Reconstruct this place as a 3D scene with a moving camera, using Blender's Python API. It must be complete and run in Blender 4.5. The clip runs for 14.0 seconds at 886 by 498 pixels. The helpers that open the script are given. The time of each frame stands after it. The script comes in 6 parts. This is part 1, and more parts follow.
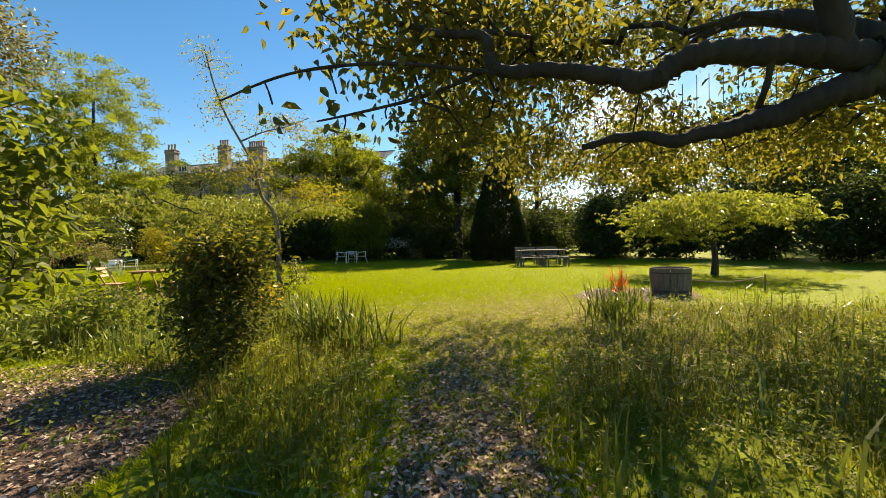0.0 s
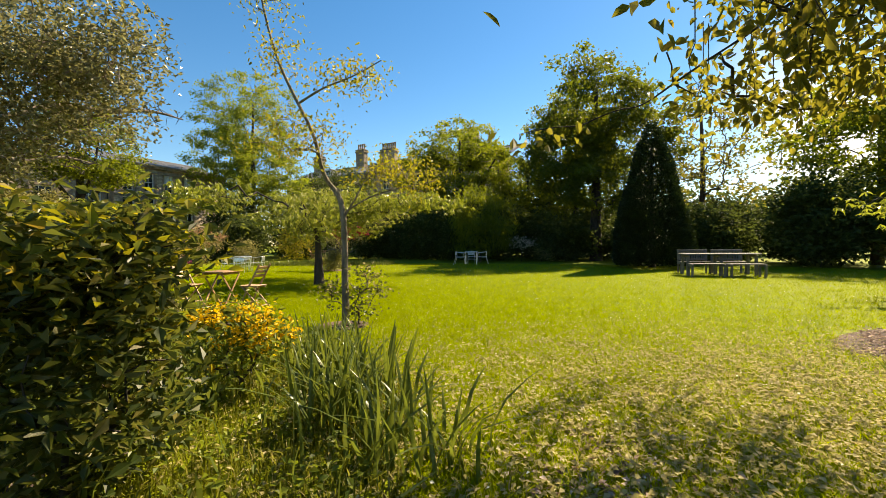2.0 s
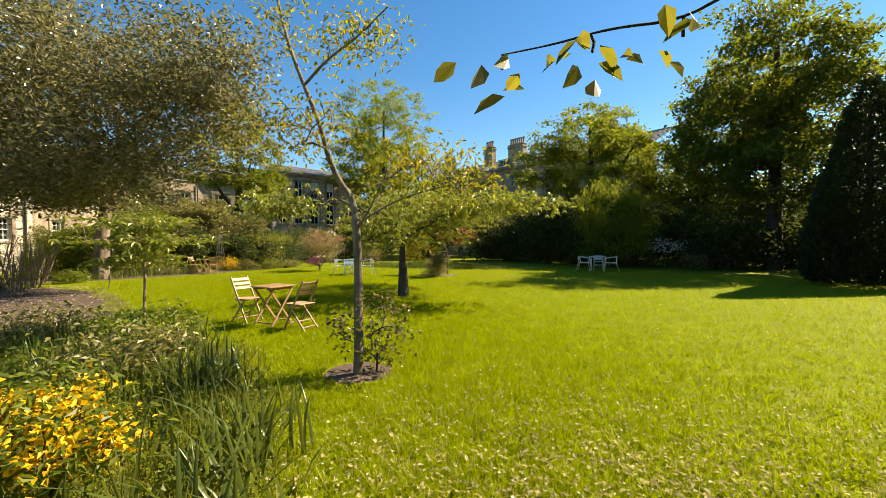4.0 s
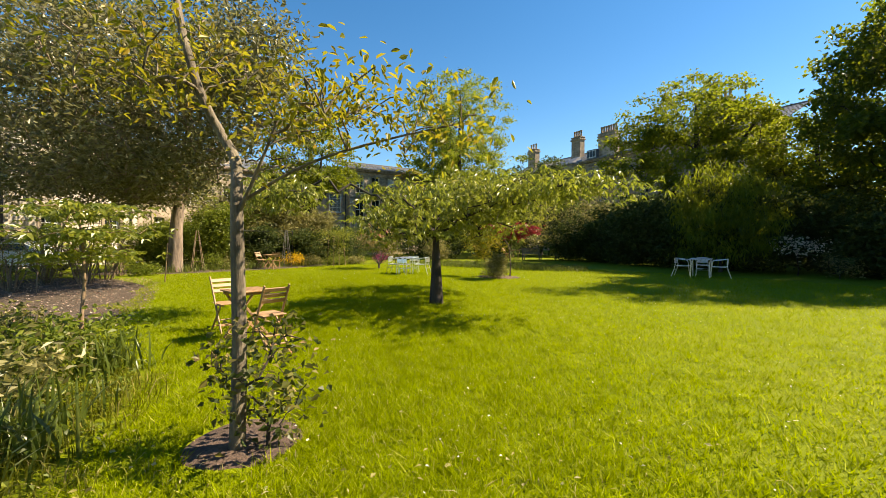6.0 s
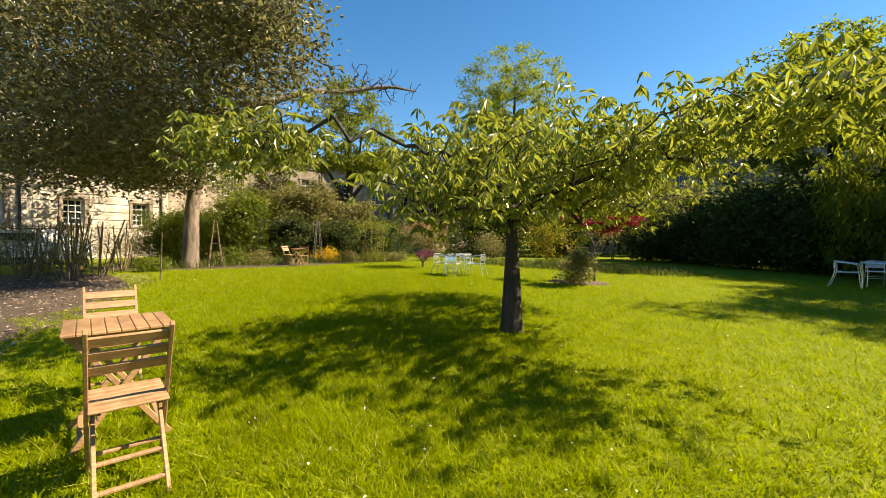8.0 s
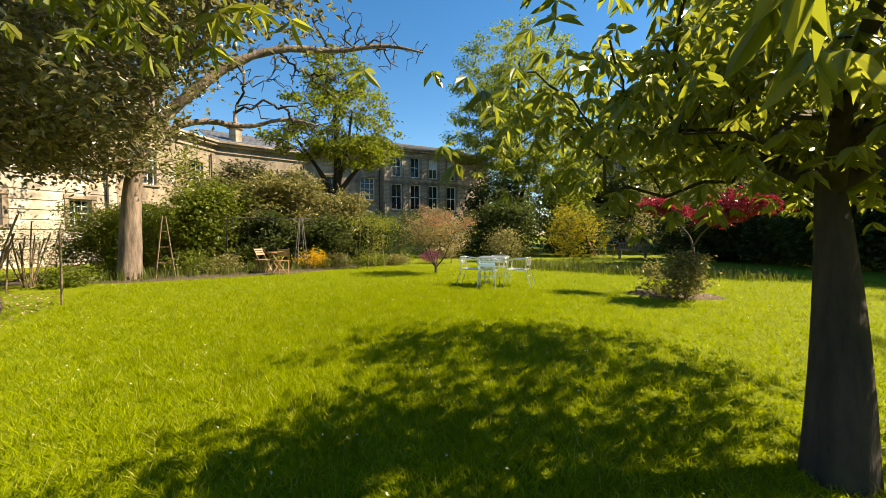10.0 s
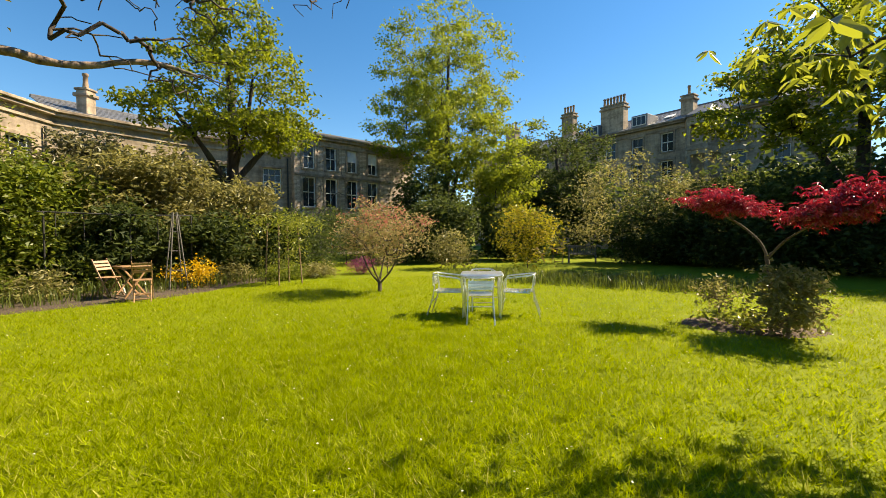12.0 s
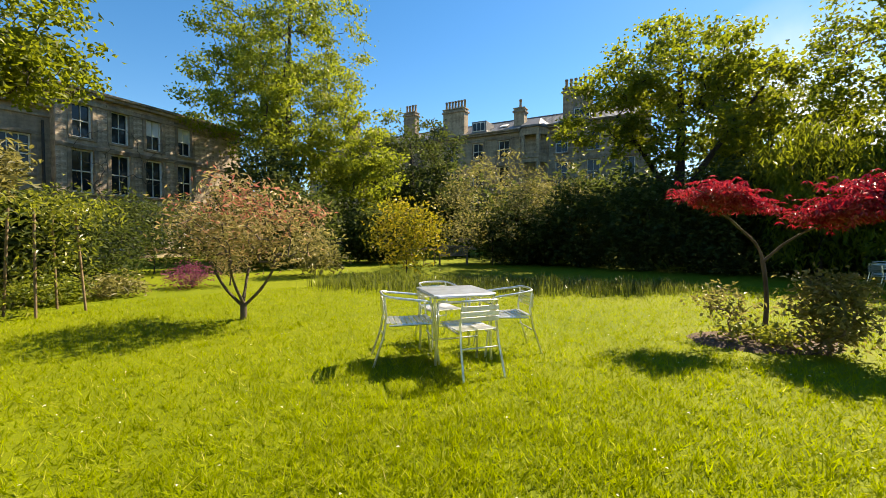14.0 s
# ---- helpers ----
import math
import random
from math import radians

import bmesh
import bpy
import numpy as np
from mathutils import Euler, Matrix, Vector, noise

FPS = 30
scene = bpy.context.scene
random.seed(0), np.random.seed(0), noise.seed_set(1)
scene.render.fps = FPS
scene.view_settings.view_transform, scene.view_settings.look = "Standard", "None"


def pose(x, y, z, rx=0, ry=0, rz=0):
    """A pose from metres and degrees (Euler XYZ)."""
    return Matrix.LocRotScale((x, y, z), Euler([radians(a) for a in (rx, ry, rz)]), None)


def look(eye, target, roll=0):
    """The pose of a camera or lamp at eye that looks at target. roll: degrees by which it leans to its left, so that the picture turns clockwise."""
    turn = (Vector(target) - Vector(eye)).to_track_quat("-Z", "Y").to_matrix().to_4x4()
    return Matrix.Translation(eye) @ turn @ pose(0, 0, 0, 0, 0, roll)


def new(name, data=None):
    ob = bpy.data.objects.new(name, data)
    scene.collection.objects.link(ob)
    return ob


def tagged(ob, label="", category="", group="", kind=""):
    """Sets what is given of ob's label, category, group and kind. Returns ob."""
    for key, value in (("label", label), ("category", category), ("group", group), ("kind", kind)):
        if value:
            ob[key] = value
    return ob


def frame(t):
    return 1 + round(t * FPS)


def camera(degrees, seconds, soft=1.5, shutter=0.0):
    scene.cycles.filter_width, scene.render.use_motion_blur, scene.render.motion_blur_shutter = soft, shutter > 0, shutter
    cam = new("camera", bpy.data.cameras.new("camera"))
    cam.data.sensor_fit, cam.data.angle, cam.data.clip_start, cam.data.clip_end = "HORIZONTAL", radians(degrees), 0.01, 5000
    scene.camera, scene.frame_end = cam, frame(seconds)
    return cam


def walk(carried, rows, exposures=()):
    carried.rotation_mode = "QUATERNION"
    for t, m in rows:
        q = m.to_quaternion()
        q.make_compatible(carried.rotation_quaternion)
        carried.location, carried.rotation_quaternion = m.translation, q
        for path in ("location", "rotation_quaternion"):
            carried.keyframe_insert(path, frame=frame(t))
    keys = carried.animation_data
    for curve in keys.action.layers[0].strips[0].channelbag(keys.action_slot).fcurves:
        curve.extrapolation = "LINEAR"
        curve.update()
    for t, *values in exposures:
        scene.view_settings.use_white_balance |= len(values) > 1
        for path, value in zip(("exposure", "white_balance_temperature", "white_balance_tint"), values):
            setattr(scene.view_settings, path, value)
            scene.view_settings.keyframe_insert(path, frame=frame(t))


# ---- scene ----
cam = camera(93.9, 14.0, soft=0.8)
PATH = [
    (0, (0.096, -0.149, 1.266), (0.056, 1.85, 1.227), -1.2),
    (1.5, (-0.101, 2.169, 1.229), (-0.578, 4.111, 1.194), -0.8),
    (2, (-0.031, 2.846, 1.235), (-0.68, 4.737, 1.205), -0.7),
    (2.5, (0.015, 3.477, 1.317), (-0.8, 5.303, 1.284), -0.8),
    (3, (0.043, 4.053, 1.361), (-0.914, 5.809, 1.334), -0.8),
    (3.5, (0.12, 4.602, 1.421), (-0.978, 6.274, 1.392), -0.8),
    (4, (0.177, 5.111, 1.497), (-1.045, 6.694, 1.461), -0.5),
    (4.2, (0.17, 5.346, 1.51), (-1.094, 6.895, 1.472), -0.6),
    (6.5, (-0.809, 8.028, 1.438), (-2.383, 9.261, 1.391), 0.3),
    (7, (-1.576, 8.613, 1.418), (-3.187, 9.796, 1.368), 0.6),
    (7.5, (-2.457, 9.091, 1.389), (-4.099, 10.231, 1.334), 0.7),
    (8, (-3.409, 9.419, 1.31), (-5.068, 10.534, 1.25), 0.5),
    (8.5, (-4.376, 9.695, 1.257), (-6.043, 10.798, 1.19), 0.5),
    (8.7, (-4.772, 9.793, 1.249), (-6.439, 10.895, 1.176), 0.3),
    (10.8, (-8.527, 11.041, 1.289), (-10.06, 12.323, 1.231), -0.1),
    (11, (-8.896, 11.186, 1.299), (-10.402, 12.501, 1.24), -0.0),
    (11.5, (-9.782, 11.603, 1.356), (-11.208, 13.004, 1.292), -0.3),
    (12, (-10.594, 11.948, 1.363), (-11.917, 13.447, 1.298), -0.3),
    (12.5, (-11.374, 12.331, 1.368), (-12.573, 13.931, 1.3), -0.3),
    (13, (-12.128, 12.644, 1.344), (-13.165, 14.352, 1.277), -0.1),
    (13.5, (-12.821, 12.912, 1.345), (-13.661, 14.726, 1.278), 0.0),
    (14, (-13.506, 13.275, 1.325), (-14.11, 15.18, 1.26), 0.2),
]
walk(cam, [(t, look(eye, target, roll)) for t, eye, target, roll in PATH], exposures=((0.0, 1.43, 8700, 11), (3.0, 1.46, 8450, 11), (6.5, 1.47, 8050, 11), (14.0, 1.46, 8000, 11)))

# ---- light ----
SUN_AZ, SUN_EL = 31.0, 44.0
sun_dir = Vector((math.sin(radians(SUN_AZ)) * math.cos(radians(SUN_EL)), math.cos(radians(SUN_AZ)) * math.cos(radians(SUN_EL)), math.sin(radians(SUN_EL))))
sun = new("sun", bpy.data.lights.new("sun", "SUN"))
sun.data.energy, sun.data.angle, sun.data.color = 5.0, radians(0.55), (1.0, 0.92, 0.76)
sun.matrix_world = look(sun_dir * 60, (0, 0, 0))
world = bpy.data.worlds.new("sky")
scene.world = world
world.use_nodes = True
wn, wl = world.node_tree.nodes, world.node_tree.links
sky = wn.new("ShaderNodeTexSky")
sky.sky_type, sky.sun_disc = "NISHITA", False
sky.sun_elevation, sky.sun_rotation = radians(SUN_EL), radians(SUN_AZ)
sky.air_density, sky.dust_density, sky.ozone_density = 1.0, 0.1, 4.0
deep = wn.new("ShaderNodeHueSaturation")
deep.inputs["Saturation"].default_value, deep.inputs["Value"].default_value = 1.3, 0.94
wl.new(sky.outputs[0], deep.inputs["Color"])
# bright low cloud on the sunny side
way = wn.new("ShaderNodeTexCoord")
puff = wn.new("ShaderNodeTexNoise")
puff.inputs["Scale"].default_value, puff.inputs["Detail"].default_value = 2.6, 6.0
wl.new(way.outputs["Generated"], puff.inputs["Vector"])
toward = wn.new("ShaderNodeVectorMath")
toward.operation = "DOT_PRODUCT"
toward.inputs[1].default_value = (0.44, 0.88, 0.14)
wl.new(way.outputs["Generated"], toward.inputs[0])
near_sun = wn.new("ShaderNodeMapRange")
near_sun.inputs["From Min"].default_value, near_sun.inputs["From Max"].default_value = 0.945, 0.995
wl.new(toward.outputs["Value"], near_sun.inputs["Value"])
thick = wn.new("ShaderNodeMapRange")
thick.inputs["From Min"].default_value, thick.inputs["From Max"].default_value = 0.42, 0.66
wl.new(puff.outputs["Fac"], thick.inputs["Value"])
cover = wn.new("ShaderNodeMath")
cover.operation = "MULTIPLY"
wl.new(near_sun.outputs[0], cover.inputs[0])
wl.new(thick.outputs[0], cover.inputs[1])
clouds = wn.new("ShaderNodeMix")
clouds.data_type = "RGBA"
wl.new(cover.outputs[0], clouds.inputs[0])
wl.new(deep.outputs[0], clouds.inputs[6])
clouds.inputs[7].default_value = (6.5, 6.6, 6.8, 1)
wl.new(clouds.outputs[2], wn["Background"].inputs["Color"])
wn["Background"].inputs["Strength"].default_value = 0.085

rng = np.random.default_rng(7)


# ---- materials ----
def nodes_of(name):
    mat = bpy.data.materials.new(name)
    mat.use_nodes = True
    n, l = mat.node_tree.nodes, mat.node_tree.links
    return mat, n, l, n["Principled BSDF"]


def ramp(n, l, fac, stops):
    r = n.new("ShaderNodeValToRGB")
    el = r.color_ramp.elements
    while len(el) < len(stops):
        el.new(0.5)
    for e, (p, c) in zip(el, stops):
        e.position, e.color = p, (*c, 1)
    l.new(fac, r.inputs["Fac"])
    return r.outputs["Color"]


def noise_of(n, l, scale, detail=4.0, rough=0.55, where="Object", stretch=None):
    co = n.new("ShaderNodeTexCoord")
    tex = n.new("ShaderNodeTexNoise")
    tex.inputs["Scale"].default_value, tex.inputs["Detail"].default_value, tex.inputs["Roughness"].default_value = scale, detail, rough
    source = co.outputs[where]
    if stretch:
        mp = n.new("ShaderNodeMapping")
        mp.inputs["Scale"].default_value = stretch
        l.new(source, mp.inputs["Vector"])
        source = mp.outputs["Vector"]
    l.new(source, tex.inputs["Vector"])
    return tex.outputs["Fac"]


def mixed(n, l, a, b, fac, how="MIX"):
    m = n.new("ShaderNodeMix")
    m.data_type, m.blend_type = "RGBA", how
    for v, s in ((a, m.inputs[6]), (b, m.inputs[7]), (fac, m.inputs[0])):
        if isinstance(v, (int, float)):
            s.default_value = v
        elif isinstance(v, tuple):
            s.default_value = (*v, 1)
        else:
            l.new(v, s)
    return m.outputs[2]


def bump(n, l, height, strength, dist, bsdf):
    b = n.new("ShaderNodeBump")
    b.inputs["Strength"].default_value, b.inputs["Distance"].default_value = strength, dist
    l.new(height, b.inputs["Height"])
    l.new(b.outputs["Normal"], bsdf.inputs["Normal"])


def leaf_mat(name, stops, glow=(0.5, 0.6, 0.05), through_light=0.45, rough=0.42, patch=0.8, spec=0.3):
    """Leaf: gloss over a diffuse face, and light that comes through the blade. Colour differs from leaf to leaf and in patches."""
    mat, n, l, b = nodes_of(name)
    geo = n.new("ShaderNodeNewGeometry")
    leaf_col = ramp(n, l, geo.outputs["Random Per Island"], stops)
    big = noise_of(n, l, patch, 2.0)
    shade = ramp(n, l, big, [(0.3, (0.75, 0.75, 0.72)), (0.7, (1.15, 1.12, 1.0))])
    col = mixed(n, l, leaf_col, shade, 1.0, "MULTIPLY")
    l.new(col, b.inputs["Base Color"])
    b.inputs["Roughness"].default_value = rough
    b.inputs["Specular IOR Level"].default_value = spec
    tr = n.new("ShaderNodeBsdfTranslucent")
    lit = mixed(n, l, col, glow, 0.45)
    l.new(lit, tr.inputs["Color"])
    mx = n.new("ShaderNodeMixShader")
    mx.inputs[0].default_value = through_light
    l.new(b.outputs[0], mx.inputs[1])
    l.new(tr.outputs[0], mx.inputs[2])
    l.new(mx.outputs[0], n["Material Output"].inputs["Surface"])
    return mat


def bark_mat(name, dark, light, scale=9.0):
    mat, n, l, b = nodes_of(name)
    grain = noise_of(n, l, scale, 8.0, 0.65, stretch=(1, 1, 0.22))
    col = ramp(n, l, grain, [(0.32, dark), (0.62, light)])
    moss = noise_of(n, l, 1.7, 3.0)
    col = mixed(n, l, col, (0.07, 0.085, 0.03), ramp(n, l, moss, [(0.55, (0, 0, 0)), (0.75, (0.55, 0.55, 0.55))]))
    l.new(col, b.inputs["Base Color"])
    b.inputs["Roughness"].default_value = 0.9
    bump(n, l, grain, 0.9, 0.03, b)
    return mat


def plain_mat(name, dark, light, scale=12.0, rough=0.6, metal=0.0, strength=0.2, dist=0.004, stretch=None, detail=6.0):
    mat, n, l, b = nodes_of(name)
    grain = noise_of(n, l, scale, detail, 0.6, stretch=stretch)
    broad = noise_of(n, l, scale * 0.13, 2.0)
    col = ramp(n, l, grain, [(0.3, dark), (0.7, light)])
    col = mixed(n, l, col, ramp(n, l, broad, [(0.3, (0.78, 0.78, 0.78)), (0.7, (1.08, 1.08, 1.08))]), 1.0, "MULTIPLY")
    info = n.new("ShaderNodeObjectInfo")
    col = mixed(n, l, col, ramp(n, l, info.outputs["Random"], [(0.0, (0.86, 0.86, 0.86)), (1.0, (1.1, 1.1, 1.1))]), 1.0, "MULTIPLY")
    l.new(col, b.inputs["Base Color"])
    b.inputs["Roughness"].default_value, b.inputs["Metallic"].default_value = rough, metal
    bump(n, l, grain, strength, dist, b)
    return mat


def lawn_mat():
    mat, n, l, b = nodes_of("mown_lawn")
    fine = noise_of(n, l, 42.0, 6.0, 0.7)
    mid = noise_of(n, l, 3.2, 5.0, 0.6)
    broad = noise_of(n, l, 0.28, 3.0)
    col = ramp(n, l, fine, [(0.25, (0.075, 0.096, 0.002)), (0.5, (0.13, 0.165, 0.003)), (0.75, (0.19, 0.225, 0.005))])
    col = mixed(n, l, col, ramp(n, l, mid, [(0.3, (0.80, 0.84, 0.7)), (0.7, (1.15, 1.10, 1.1))]), 1.0, "MULTIPLY")
    col = mixed(n, l, col, ramp(n, l, broad, [(0.3, (0.88, 0.94, 0.9)), (0.7, (1.12, 1.05, 1.0))]), 1.0, "MULTIPLY")
    l.new(col, b.inputs["Base Color"])
    b.inputs["Roughness"].default_value = 0.85
    b.inputs["Specular IOR Level"].default_value = 0.15
    bump(n, l, fine, 0.5, 0.02, b)
    return mat


def soil_mat(name, dark, light):
    mat, n, l, b = nodes_of(name)
    fine = noise_of(n, l, 30.0, 8.0, 0.7)
    mid = noise_of(n, l, 2.5, 4.0)
    col = ramp(n, l, fine, [(0.3, dark), (0.7, light)])
    col = mixed(n, l, col, ramp(n, l, mid, [(0.3, (0.65, 0.65, 0.65)), (0.7, (1.2, 1.15, 1.1))]), 1.0, "MULTIPLY")
    l.new(col, b.inputs["Base Color"])
    b.inputs["Roughness"].default_value = 0.95
    bump(n, l, fine, 1.0, 0.04, b)
    return mat


def stone_mat(name, dark, light, course=0.34, block=0.75):
    """Coursed sandstone, weathered in streaks."""
    mat, n, l, b = nodes_of(name)
    co = n.new("ShaderNodeTexCoord")
    grain = noise_of(n, l, 5.0, 8.0, 0.65)
    streak = noise_of(n, l, 1.1, 5.0, 0.6, stretch=(1.6, 1.6, 0.35))
    bands = noise_of(n, l, 2.4, 2.0, 0.5, stretch=(0.25, 0.25, 1.3))
    col = ramp(n, l, grain, [(0.3, dark), (0.7, light)])
    col = mixed(n, l, col, ramp(n, l, streak, [(0.32, (0.55, 0.53, 0.5)), (0.66, (1.1, 1.08, 1.05))]), 1.0, "MULTIPLY")
    col = mixed(n, l, col, ramp(n, l, bands, [(0.35, (0.72, 0.70, 0.68)), (0.62, (1.1, 1.1, 1.1))]), 1.0, "MULTIPLY")
    info = n.new("ShaderNodeObjectInfo")
    col = mixed(n, l, col, ramp(n, l, info.outputs["Random"], [(0.0, (0.84, 0.83, 0.82)), (1.0, (1.12, 1.1, 1.06))]), 1.0, "MULTIPLY")
    l.new(col, b.inputs["Base Color"])
    b.inputs["Roughness"].default_value = 0.92
    bump(n, l, grain, 0.5, 0.02, b)
    return mat


def glass_mat(name):
    mat, n, l, b = nodes_of(name)
    wave = noise_of(n, l, 2.0, 2.0)
    b.inputs["Base Color"].default_value = (0.015, 0.02, 0.025, 1)
    b.inputs["Roughness"].default_value = 0.06
    b.inputs["Specular IOR Level"].default_value = 0.35
    bump(n, l, wave, 0.06, 0.05, b)
    return mat


